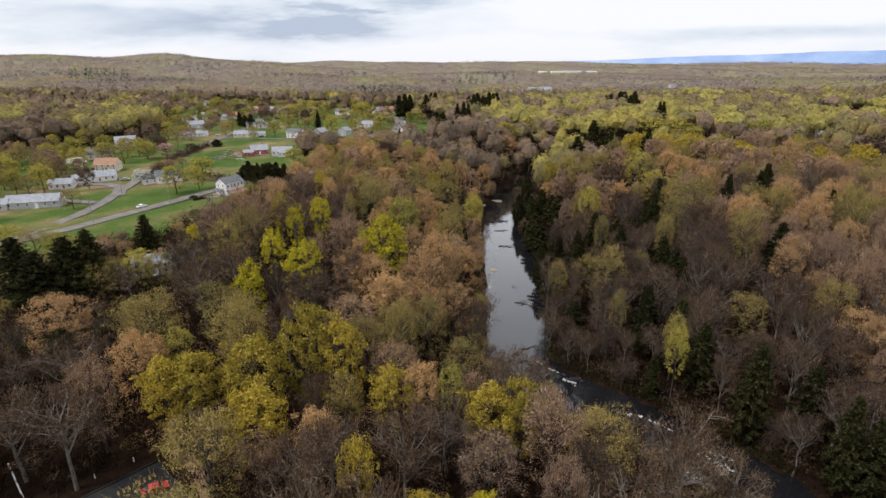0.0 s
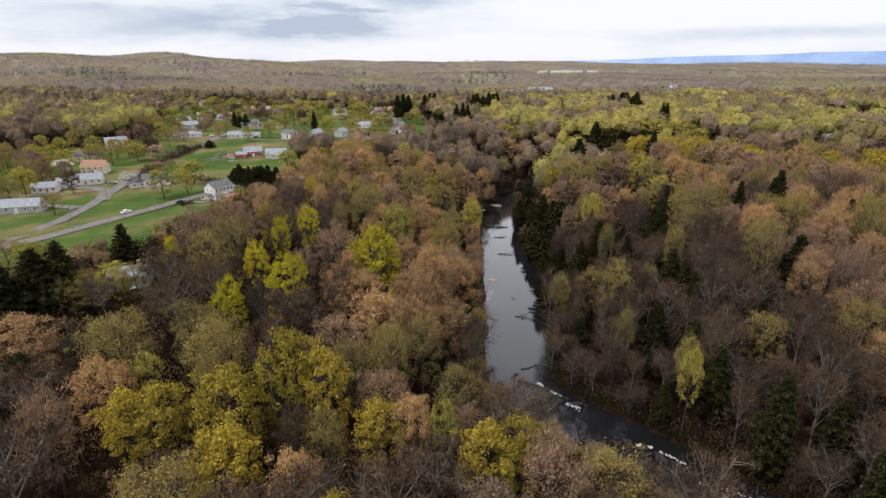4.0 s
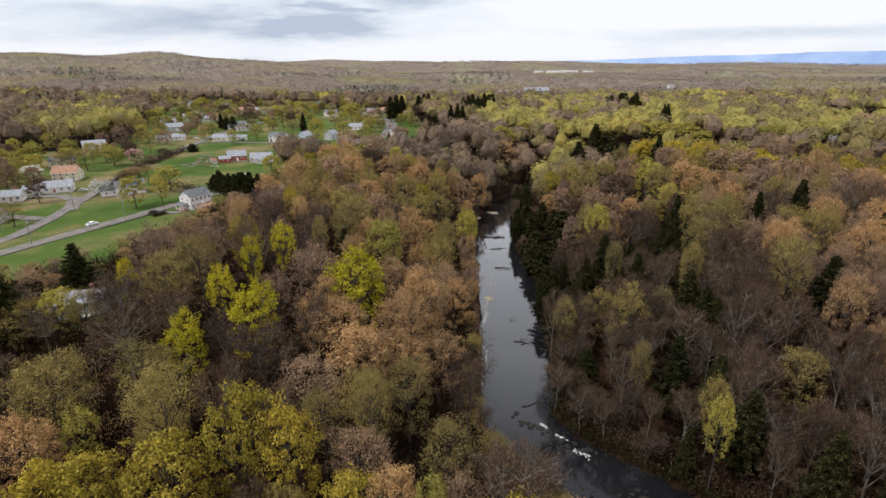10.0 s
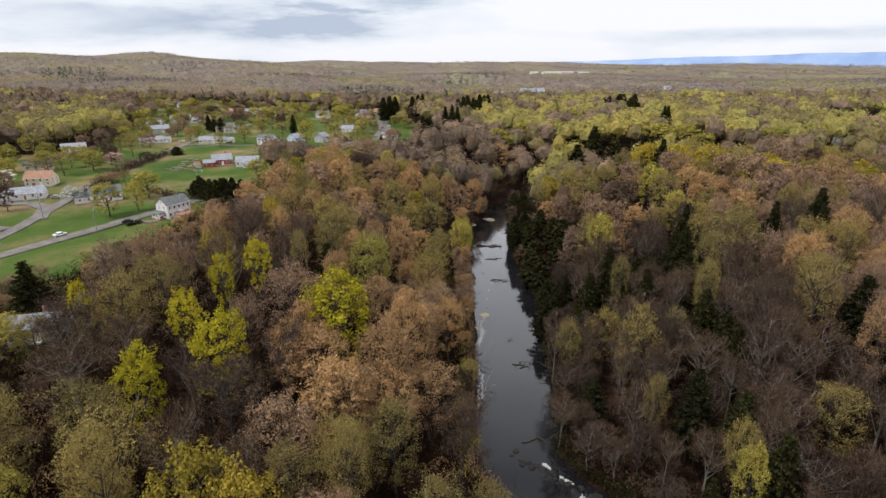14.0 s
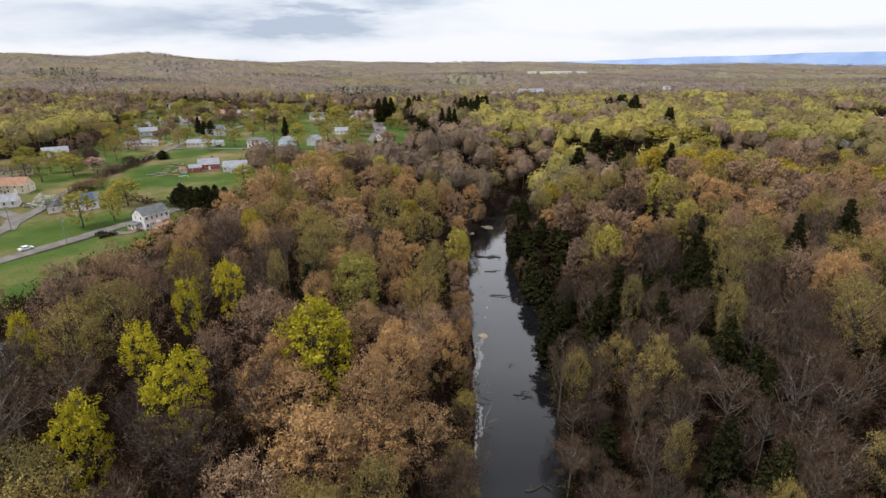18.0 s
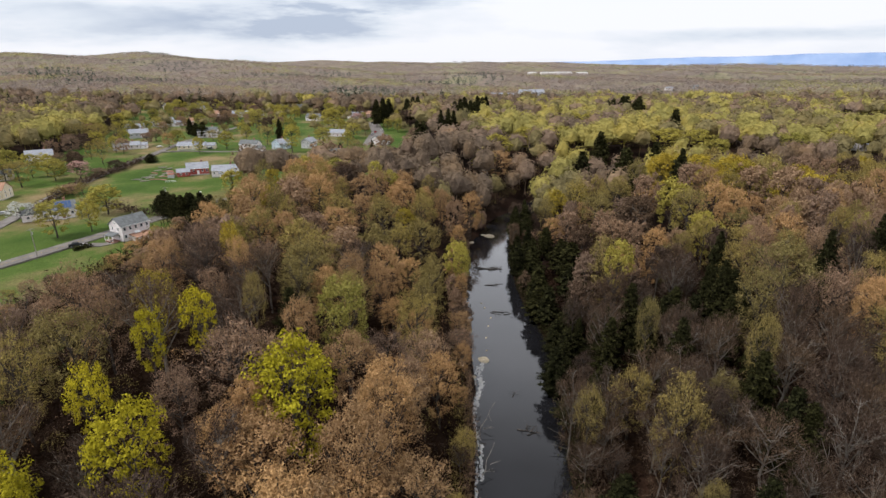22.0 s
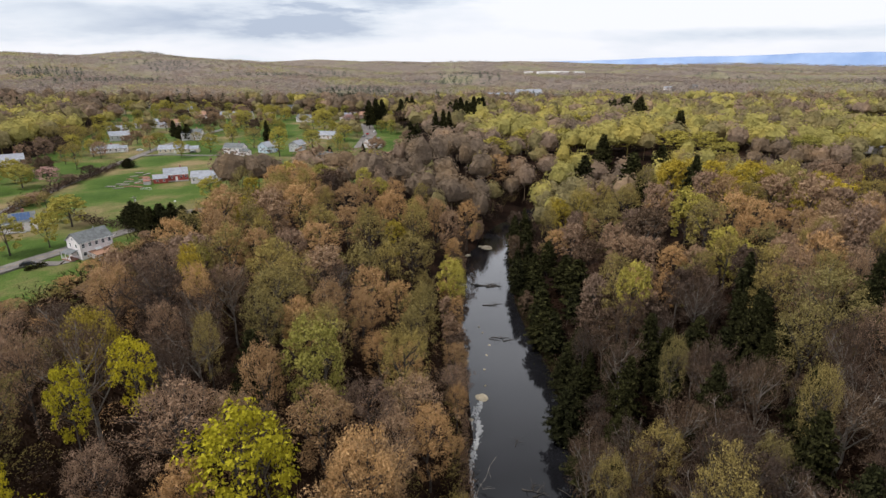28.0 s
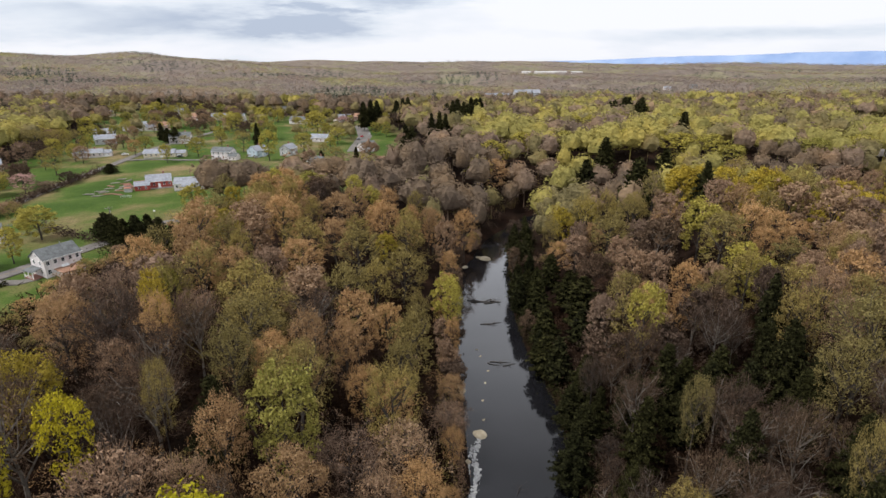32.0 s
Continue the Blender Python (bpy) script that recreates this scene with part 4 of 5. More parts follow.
# saplings and slim trees in the gaps of the near wood
YOUNG = []
y = 36.0
while y < 235:
    half = 0.92 * (y + 10) + 20
    x = -half
    while x < half:
        px, py = x + random.uniform(-2, 2), y + random.uniform(-2, 2)
        r = random.uniform(2.0, 3.6)
        if abs(px) < 210 and not inside(LAWN, px, py) and not scrub(px, py) and clear_of(px, py, r, 0.60):
            TREES.append((px, py, r))
            dark = river_gap(px, py)[1] > 0
            YOUNG.append((random.choice(("pine", "pine", "bare", "pine", "bare") if dark else ("bare", "red", "olive", "orange", "bare")), px, py, r, random.uniform(3, 6) if near_water(px, py) else random.uniform(5, 11)))
        x += 4.6
    y += 4.6


for _ in range(900):   # low growth where the river bends away
    px, py = random.uniform(-30, 150), random.uniform(300, 425)
    g = river_gap(px, py)[0]
    if 0.6 < g < 26 and not inside(LAWN, px, py):
        YOUNG.append((random.choice(("bare", "red", "olive", "pine", "bare")), px, py, random.uniform(2.2, 4.2), random.uniform(4, 11)))

THICKET = []
for _ in range(1500):
    px, py = random.uniform(-150, -73), random.uniform(118, 345)
    if scrub(px, py) and min(off_line(ROAD_A, px, py), math.hypot(px + 110, py - 267.5) - 7, math.hypot(px + 94, py - 158) - 6) > 3:
        r = random.uniform(0.9, 2.4)
        THICKET.append((random.choice(("olive", "bare", "red", "orange", "bare", "olive")), px, py, r, r * random.uniform(1.4, 2.6)))


def undergrowth():
    """Saplings, brambles and fallen brush between the trees of the near wood."""
    rng = np.random.default_rng(77)
    out = []
    n = 15000
    xs, ys = rng.uniform(-125, 150, n), rng.uniform(40, 270, n)
    for x, y in zip(xs, ys):
        if abs(x) > 0.9 * y + 20 or river_gap(x, y)[0] < 0.3 or inside(LAWN, x, y) or inside(PARKING, x, y) or min(off_line(ROAD_A, x, y), math.hypot(x + 94, y - 158) / 2) < 5:
            continue
        m = 18
        h = rng.uniform(1.2, 6.5)
        p = rng.normal(size=(m, 3)) * (0.9, 0.9, h * 0.28) + (x, y, ground_z(x, y) + h * 0.45)
        d = rng.normal(size=(m, 3)) * (0.5, 0.5, 0.3) + (0, 0, 0.6)
        u = np.cross(d, rng.normal(size=(m, 3))); u /= np.linalg.norm(u, axis=1, keepdims=True)
        w = rng.uniform(0.05, 0.22, size=(m, 1))
        L = rng.uniform(0.5, 1.5, size=(m, 1))
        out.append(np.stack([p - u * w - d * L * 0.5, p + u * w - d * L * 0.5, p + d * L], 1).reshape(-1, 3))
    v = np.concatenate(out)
    tagged(new("undergrowth", flake_mesh("undergrowth", v, [(len(v) // 3, SHADED_UNDERGROWTH)])), "tangled dark brown brush and saplings, coloured for the shade under the trees", "undergrowth", kind="stuff")


undergrowth()


def coarse_tree(kind, seed, leaves, size, rings, sides, fan, long=1.0):
    """A distant tree as loose triangles: a trunk, an inner dome, and clumps over the rounded lobes of its crown."""
    rng = np.random.default_rng(seed)
    if kind == "pine":
        k = rng.uniform(0, 1, leaves) ** 0.8
        a = rng.uniform(0, 6.283, leaves)
        out = R0 * 0.85 * (1 - k) * rng.uniform(0.6, 1.05, leaves) + 0.2
        pts = np.stack([np.cos(a) * out, np.sin(a) * out, H0 * (0.15 + 0.85 * k)], 1)
        way = pts - (0, 0, H0 * 0.45)
        way = way / np.linalg.norm(way, axis=1, keepdims=True) + (0, 0, 0.3)
        return points_of(flakes("clump", pts, way, size, rng, WOODS[kind], loose=0.5))
    m = 15 if fan else 10
    d = np.array([(math.cos(i * 2.4) * math.sqrt(1 - (i / m) ** 2), math.sin(i * 2.4) * math.sqrt(1 - (i / m) ** 2), i / m * 1.1 - 0.12) for i in range(m)])
    d = d + rng.normal(size=(m, 3)) * 0.12
    lobe = d * rng.uniform(0.50, 0.70, size=(m, 1)) * R0
    big = rng.uniform(0.30, 0.46, size=(m, 1)) * R0
    mid, tall = np.array((0, 0, H0 * 0.52)), np.array((1, 1, H0 * 0.45 / R0))
    own = rng.integers(0, m, leaves)
    off = rng.normal(size=(leaves, 3)) * 0.75 + d[own] * 0.6 + (0, 0, 0.25)
    off /= np.linalg.norm(off, axis=1, keepdims=True)
    pts = (lobe[own] + off * big[own] * rng.uniform(0.9, 1.1, size=(leaves, 1))) * tall + mid
    v = points_of(flakes("clump", pts, off + (0, 0, 0.1), size, rng, WOODS[kind], stretch=1.3 if fan else long, loose=(0.3 if rings else 0.18) if long < 2 else 0.8))
    if rings:   # the closed outside of the lobes
        grid = []
        for i in range(rings + 1):
            lat = -0.55 + (math.pi / 2 + 0.55) * i / rings
            row = []
            for j in range(sides):
                a = 2 * math.pi * (j + 0.5 * (i % 2)) / sides
                ray = np.array((math.cos(a) * math.cos(lat), math.sin(a) * math.cos(lat), math.sin(lat)))
                along = lobe @ ray
                inner = along ** 2 - (lobe ** 2).sum(1) + big[:, 0] ** 2
                reach = np.where(inner > 0, along + np.sqrt(np.maximum(inner, 0)), 0.45 * R0).max() * rng.uniform(0.93, 1.02)
                row.append(tuple(ray * max(reach * 0.86, 0.45 * R0) * tall + mid))
            grid.append(row)
        core = []
        for i in range(rings):
            for j in range(sides):
                o = i % 2
                p, q, r, t = grid[i][j], grid[i][(j + 1) % sides], grid[i + 1][(j + o) % sides], grid[i + 1][(j + 1 + o) % sides]
                core += [p, q, r, q, t, r]
        w = 0.3
        v = np.concatenate([v, np.array(core, np.float32), np.array([(-w, 0, 0), (w, 0, 0), (0, 0, H0 * 0.8)], np.float32)])
    return v


def woods(rows, name, label, leaves, size, palette, rings=4, sides=9, sink=0.0, fan=False, long=1.0):
    rng = np.random.default_rng(5)
    for kind in palette:
        mine = [q for q in rows if q[0] == kind]
        if not mine:
            continue
        base = [coarse_tree(kind, s, leaves, size, rings, sides, fan, long) for s in range(6)]
        out = []
        for _, x, y, r, h in mine:
            v = base[rng.integers(6)]
            a = rng.uniform(0, 6.283)
            c, s = math.cos(a), math.sin(a)
            p = v * (r / R0, r / R0, h / H0)
            out.append(np.stack([p[:, 0] * c - p[:, 1] * s + x, p[:, 0] * s + p[:, 1] * c + y, p[:, 2] + ground_z(x, y) + (12 * step(880, 1150, math.hypot(x, y - 100)) - sink)], 1))
        v = np.concatenate(out)
        tagged(new(name, flake_mesh(name, v, [(len(v) // 3, palette[kind])])), label[kind], "woodland", kind="stuff")


WOOD_LABEL = {"yellow": "distant trees with yellow-green spring leaves", "olive": "distant trees with olive-green buds",
              "orange": "distant maples with orange-brown buds", "red": "distant woodland with reddish-brown twigs",
              "bare": "distant leafless grey-brown woodland", "pine": "distant dark green evergreens"}
woods([q for q in ROWS_FAR if q[2] < 440], "middle_woods", WOOD_LABEL, 420, 0.44, WOODS, 5, 11, fan=True)
woods([q for q in ROWS_FAR if 440 <= q[2] < 560], "middle_woods", WOOD_LABEL, 240, 0.55, WOODS, 5, 10, fan=True)
woods([q for q in ROWS_FAR if q[2] >= 560], "middle_woods", WOOD_LABEL, 100, 0.72, WOODS, 4, 8)

YOUNG_LABEL = {"olive": "young trees with olive buds among the tall ones", "orange": "young maples with orange-brown buds",
               "red": "young trees with reddish twigs", "bare": "slim leafless young trees", "pine": "dark young evergreens under the tall trees"}
woods(YOUNG, "young_woods", YOUNG_LABEL, 300, 0.15, {k: LEAF[k] for k in YOUNG_LABEL}, 0, long=3.0)

SCRUB_LABEL = {"olive": "low olive-green bushes on rough ground", "orange": "low orange-brown bushes on rough ground",
               "red": "low reddish brush on rough ground", "bare": "low bare brush on rough ground"}
woods(THICKET, "scrub_thicket", SCRUB_LABEL, 110, 0.32, {k: LEAF[k] for k in SCRUB_LABEL}, 0, long=2.0)

FAR_ROWS = []
for i in range(26):   # a dark stand of evergreens on the slope
    FAR_ROWS.append(("pine", -880 + random.gauss(0, 40), 1425 + random.gauss(0, 30), 10.0, 36.0))
d = 860.0
while d < 4300:
    gap = 12.5 + (d - 860) * 0.010
    n = int(2 * 0.80 * d / gap)
    for i in range(n):
        if random.random() < 0.92:
            a = (i + random.random()) / n * 2 - 1
            x, y = a * 0.88 * d, d + random.uniform(-0.9, 0.9) * gap
            k = noise.noise((x * 0.0034 + 9, y * 0.0026, 3.1)) * 1.5 + random.gauss(0, 0.05) - 0.10 + 0.2 * (1 - step(860, 1700, d))
            kind = "pine" if k < -0.56 else "bare" if k < -0.05 else "red" if k < 0.12 else "olive" if k < 0.34 else "yellow" if k < 0.6 else "orange"
            if 70 < x < 250 and y < 1100:   # open slope below the long buildings
                continue
            FAR_ROWS.append((kind, x, y, random.uniform(9.5, 13.5) * (1 + (d - 860) * 0.00025), random.uniform(16, 21)))
    d += gap * 1.5
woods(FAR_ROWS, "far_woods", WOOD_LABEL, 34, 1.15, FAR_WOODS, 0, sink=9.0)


def window(parent, x, y, z, w, h, side):
    """A framed pane on a wall; side: 'y-' 'y+' 'x-' 'x+' of the house."""
    fr, pn = Shape(), Shape()
    t = 0.09
    if side[0] == "y":
        s = -1 if side[1] == "-" else 1
        for c, q in (((x - w / 2, 0, z), (t, 0.08, h + t)), ((x + w / 2, 0, z), (t, 0.08, h + t)), ((x, 0, z - h / 2), (w - t, 0.10, t)),
                     ((x, 0, z + h / 2), (w - t, 0.08, t)), ((x, 0, z), (w - t, 0.07, 0.05))):
            fr.box((c[0], y + s * 0.04, c[2]), q)
        pn.box((x, y + s * 0.015, z), (w - t, 0.03, h - t))
    else:
        s = -1 if side[1] == "-" else 1
        for c, q in (((0, y - w / 2, z), (0.08, t, h + t)), ((0, y + w / 2, z), (0.08, t, h + t)), ((0, y, z - h / 2), (0.10, w - t, t)),
                     ((0, y, z + h / 2), (0.08, w - t, t)), ((0, y, z), (0.07, w - t, 0.05))):
            fr.box((x + s * 0.04, c[1], c[2]), q)
        pn.box((x + s * 0.015, y, z), (0.03, w - t, h - t))
    f = part("window", fr, TRIM, parent)
    part("pane", pn, GLASS, f, "dark reflecting glass")


def house(label, x, y, turn, L, W, wall_h, roof_h, wall, roof, rows=2, cols=4, chimney=True, wing=None, garage=False, name="house", door=True):
    """A gabled house with its ridge along local x; L long, W deep."""
    ob = thing(name, label, "house", x, y, None, turn, "houses of the neighbourhood")
    base = Shape().box((0, 0, -0.3), (L + 0.1, W + 0.1, 1.4))
    part("foundation", base, CONCRETE, ob)
    body = Shape().prism([(-W / 2, 0.4), (W / 2, 0.4), (W / 2, wall_h), (0, wall_h + roof_h), (-W / 2, wall_h)], "x", -L / 2, L / 2)
    part("wall", body, wall, ob)
    over, th = 0.45, 0.22
    k = roof_h / (W / 2)
    rs = Shape().prism([(-W / 2 - over, wall_h - over * k + 0.03), (0, wall_h + roof_h + 0.03), (W / 2 + over, wall_h - over * k + 0.03),
                        (W / 2 + over, wall_h - over * k + th), (0, wall_h + roof_h + th + 0.05), (-W / 2 - over, wall_h - over * k + th)], "x", -L / 2 - 0.35, L / 2 + 0.35)
    rf = part("roof", rs, roof, ob)
    part("gutter", Shape().box((0, -W / 2 - over - 0.06, wall_h - over * k + 0.12), (L + 0.7, 0.12, 0.14)), TRIM, rf)
    if chimney:
        part("chimney", Shape().box((L * 0.22, W * 0.12, wall_h + roof_h + 0.2), (0.9, 0.7, 2.2)).box((L * 0.22, W * 0.12, wall_h + roof_h + 1.35), (1.05, 0.85, 0.16)), BRICK, ob)
    per = (wall_h - 0.6) / rows
    for i in range(rows):
        z = 0.6 + per * (i + 0.55)
        for j in range(cols):
            wx = -L / 2 + L * (j + 0.5) / cols
            if i == 0 and door and j == cols // 2:
                d = part("door", Shape().box((wx, -W / 2 - 0.03, 1.45), (1.0, 0.08, 2.05)), BRICK if wall is WHITE_SIDING else TRIM, ob)
                part("door_frame", Shape().box((wx - 0.56, -W / 2 - 0.05, 1.47), (0.1, 0.12, 2.15)).box((wx + 0.56, -W / 2 - 0.05, 1.47), (0.1, 0.12, 2.15)).box((wx, -W / 2 - 0.05, 2.57), (1.22, 0.12, 0.1)), TRIM, d)
                part("step", Shape().box((wx, -W / 2 - 0.8, 0.2), (1.8, 1.4, 0.36)), CONCRETE, ob)
                continue
            window(ob, wx, -W / 2, z, 1.0, 1.3, "y-")
        for s, e in (("x-", -L / 2), ("x+", L / 2)):
            for wy in (-W * 0.22, W * 0.22):
                window(ob, e, wy, z, 0.9, 1.25, s)
    if roof_h > 2.2:
        window(ob, -L / 2, 0, wall_h + roof_h * 0.35, 0.7, 0.9, "x-")
    if wing:
        wl, ww, wh, dx, dy = wing
        part("wing", Shape().prism([(dy - ww / 2, 0.0), (dy + ww / 2, 0.0), (dy + ww / 2, wh), (dy, wh + ww * 0.28), (dy - ww / 2, wh)], "x", dx - wl / 2, dx + wl / 2), wall, ob)
        kk = 0.56
        part("wing_roof", Shape().prism([(dy - ww / 2 - 0.3, wh - 0.3 * kk + 0.03), (dy, wh + ww * 0.28 + 0.03), (dy + ww / 2 + 0.3, wh - 0.3 * kk + 0.03),
                                         (dy + ww / 2 + 0.3, wh - 0.3 * kk + 0.2), (dy, wh + ww * 0.28 + 0.24), (dy - ww / 2 - 0.3, wh - 0.3 * kk + 0.2)], "x", dx - wl / 2 - 0.3, dx + wl / 2 + 0.3), roof, ob)
        for j in range(2):
            window(ob, dx + (j - 0.5) * wl * 0.45, dy - ww / 2, wh * 0.55, 1.0, 1.1, "y-")
        if garage:
            part("garage_door", Shape().box((dx - wl * 0.0, dy - ww / 2 - 0.12, 1.1), (2.6, 0.06, 2.1)), TRIM, ob)
    return ob


main = house("two-storey white clapboard house with a grey shingle roof beside the road", -110, 267.5, 61, 11.0, 7.6, 6.2, 2.6, WHITE_SIDING, GREY_ROOF, 2, 5, chimney=False)
house("white house with grey roof and blue solar panels", -156, 296, 35, 13, 8, 4.2, 2.8, WHITE_SIDING, GREY_ROOF, 1, 4, wing=(8, 6, 3.0, -9, 2.5))
house("low white ranch house with a pale roof", -206, 281, 20, 11, 8, 3.2, 2.0, WHITE_SIDING, LIGHT_ROOF, 1, 4)
house("low white ranch house with a pale grey roof and wing", -197, 300, 25, 16, 8, 3.4, 2.4, WHITE_SIDING, LIGHT_ROOF, 1, 5, wing=(7, 6, 2.8, -10, 0))
house("cream house with an orange-brown shingle roof", -211, 331, 10, 13, 9, 4.6, 3.2, CREAM_SIDING, BROWN_ROOF, 2, 4)
house("grey-roofed cottage among garden trees", -243, 375, 30, 15, 8, 3.4, 2.2, CREAM_SIDING, GREY_ROOF, 1, 4)
house("white two-storey house with a light roof", -256, 430, 35, 15, 9, 5.4, 2.8, WHITE_SIDING, LIGHT_ROOF, 2, 4)
house("long low grey house with a grey roof", -192, 242, 15, 22, 9, 3.4, 2.4, GREY_SIDING, LIGHT_ROOF, 1, 6, wing=(9, 7, 3.0, -14, -2))
house("low white ranch house beside a side street", -228, 485, 20, 18, 8, 3.2, 2.2, WHITE_SIDING, LIGHT_ROOF, 1, 5, wing=(6, 6, 2.8, 11, 0), garage=True)
house("pale ranch house behind a long lawn", -178, 484, 8, 20, 8, 3.2, 2.2, CREAM_SIDING, LIGHT_ROOF, 1, 6, wing=(8, 6, 2.8, 13, 0), garage=True)
house("white house with a grey roof and a low front wing", -131, 476, -10, 14, 8, 5.2, 2.6, WHITE_SIDING, GREY_ROOF, 2, 4, wing=(6, 6, 2.8, 9, -3))
house("pale blue house with a light roof", -110, 484, 60, 11, 9, 4.8, 2.8, BLUE_SIDING, LIGHT_ROOF, 2, 3)
house("pale grey house half hidden by garden trees", -90, 490, 70, 10, 8, 5.0, 2.6, GREY_SIDING, LIGHT_ROOF, 2, 3)
house("red wooden barn-like house with a grey roof", -136, 392, 25, 12, 9, 3.8, 2.8, RED_SIDING, LIGHT_ROOF, 1, 5, wing=(7, 6, 2.6, -8, -4.5), name="farmhouse")
house("white low house with a light grey roof on a lawn", -117, 386, 12, 14, 9, 3.8, 2.4, WHITE_SIDING, LIGHT_ROOF, 1, 5, wing=(5, 5, 2.8, 0, -5))
house("white two-storey house beside dark evergreens", -190, 546, 8, 16, 9, 6.0, 3.0, WHITE_SIDING, GREY_ROOF, 2, 4, wing=(6, 6, 3, 11, 0))
house("white house with a broad pale roof", -268, 628, 15, 20, 11, 5.0, 3.4, WHITE_SIDING, LIGHT_ROOF, 2, 4, wing=(10, 8, 3.5, 15, -2))
house("grey house with a pale roof on a lawn", -276, 590, 20, 16, 10, 4.0, 2.6, GREY_SIDING, LIGHT_ROOF, 1, 4)
house("pink-washed house beside a pale one", -246, 634, 40, 12, 9, 4.5, 3.0, PINK_SIDING, BROWN_ROOF, 2, 3)
house("grey house with a red gable end", -251, 547, 30, 15, 9, 4.4, 2.8, GREY_SIDING, LIGHT_ROOF, 1, 4)
for i, (hx, hy) in enumerate(HOUSES[18:26]):
    house(["tan house with a brown roof at the edge of the wood", "white house with a pale roof among distant trees"][i % 2], hx, hy, [10, -15, 25, 5][i % 4], 18, 10, 4.6, 3.0,
          [CREAM_SIDING, WHITE_SIDING, WHITE_SIDING, PINK_SIDING][i % 4], [LIGHT_ROOF, GREY_ROOF, LIGHT_ROOF, BROWN_ROOF][i % 4], 1 + i % 2, 4, name="house")
house("white and blue house beside the turning place", -35, 503, 45, 12, 9, 4.6, 2.8, WHITE_SIDING, GREY_ROOF, 2, 3)
house("grey house between two dark evergreens", -60, 442, -35, 11, 8, 4.4, 2.8, GREY_SIDING, GREY_ROOF, 2, 3)
house("low house with a pinkish roof behind the wood", -14, 452, 20, 18, 8, 3.2, 2.2, PINK_SIDING, BROWN_ROOF, 1, 4)
house("white house on a back lawn", -79, 553, -10, 15, 8, 3.6, 2.4, WHITE_SIDING, LIGHT_ROOF, 1, 4)
house("weathered cream house half hidden by trees", -94, 160, 15, 11, 7, 4.0, 1.9, CREAM_SIDING, LIGHT_ROOF, 2, 4)
house("long pale grey institutional building with a grey roof", 126, 1020, 5, 44, 16, 9, 5, GREY_SIDING, LIGHT_ROOF, 3, 8, name="apartment_building")
house("long pale grey institutional building with dormers", 188, 1074, 5, 46, 16, 9, 5, GREY_SIDING, LIGHT_ROOF, 3, 8, name="apartment_building")
house("wide white warehouse with a flat pale roof", 470, 612, -12, 60, 30, 6, 0.8, WHITE_SIDING, TRIM, 1, 8, chimney=False, name="warehouse", door=False)

# ---- far ridge ----
def far_ridge():
    """The hills at the rim of the land, too far off to shift. Their blue is haze put into the base colour."""
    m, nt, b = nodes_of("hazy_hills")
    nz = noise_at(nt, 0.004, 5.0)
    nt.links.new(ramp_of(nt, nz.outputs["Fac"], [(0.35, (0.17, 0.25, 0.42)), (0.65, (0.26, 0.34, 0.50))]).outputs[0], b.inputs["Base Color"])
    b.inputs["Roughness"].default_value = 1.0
    s = Shape()
    n = 90
    for i in range(n + 1):
        a = radians(-2 + 46 * i / n)
        deg = -2 + 46 * i / n
        top = 88 + 2.55 * min(26, max(0, deg - 8)) + (3 * math.sin(i * 0.23 + 2.6) + 4 * noise.noise((i * 0.31, 0, 0))) * step(8, 16, deg)
        for d, z in ((4660, 20), (4800, top), (4860, 20)):
            s.v.append((math.sin(a) * d, math.cos(a) * d, z))
    for i in range(n):
        k = 3 * i
        s.f += [(k, k + 3, k + 4, k + 1), (k + 1, k + 4, k + 5, k + 2)]
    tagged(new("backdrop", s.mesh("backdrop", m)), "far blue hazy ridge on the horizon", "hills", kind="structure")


far_ridge()

# ---- river: stones, foam, logs ----
def boulder(x, y, r, mat, label, name="boulder", flat=0.5, z=0.0):
    rng = np.random.default_rng(int(abs(x * 131 + y * 17)))
    bm = bmesh.new()
    bmesh.ops.create_icosphere(bm, subdivisions=2, radius=1.0)
    for v in bm.verts:
        k = 1 + 0.22 * noise.noise(v.co * 1.7 + Vector((x, y, 0))) + rng.uniform(-0.05, 0.05)
        v.co = Vector((v.co.x * r * k * 1.25, v.co.y * r * k, v.co.z * r * flat * k))
    me = bpy.data.meshes.new(name)
    bm.to_mesh(me); bm.free()
    me.materials.append(mat)
    ob = new(name, me)
    ob.matrix_basis = pose(x, y, z, 0, 0, rng.uniform(0, 360))
    return tagged(ob, label, "rock", "stones in the river")


random.seed(23)
for x, y, r in ((35, 328, 2.6), (32, 330, 1.2), (24.5, 318, 1.8)):
    boulder(x, y, r, SAND, "pale flat sand bar standing out of the water", "sand_bar", 0.16)
for x, y, r in ((15.2, 227, 3.0), (17.5, 226.2, 1.3)):
    boulder(x, y, r, SAND, "pale gravel spit at the river bank", "sand_bar", 0.2)
boulder(58.6, 92, 2.0, SAND, "pale flat ledge in the near rapids", "boulder", 0.14)
for x, y, r in ((21, 208.5, 1.5), (20.2, 208.9, 0.9), (17.2, 199.5, 0.8)):
    boulder(x, y, r, SAND, "pale rock at the head of the riffle", "boulder", 0.4)
for i in range(26):   # a broken sill of stones across the stream
    k = i / 25
    x, y = 21 + 16 * k + random.uniform(-1, 1), 139 - 14 * k + random.uniform(-1.2, 1.2)
    boulder(x, y, random.uniform(0.3, 0.75), STONE, "dark wet boulder in the stream", "boulder", 0.55)
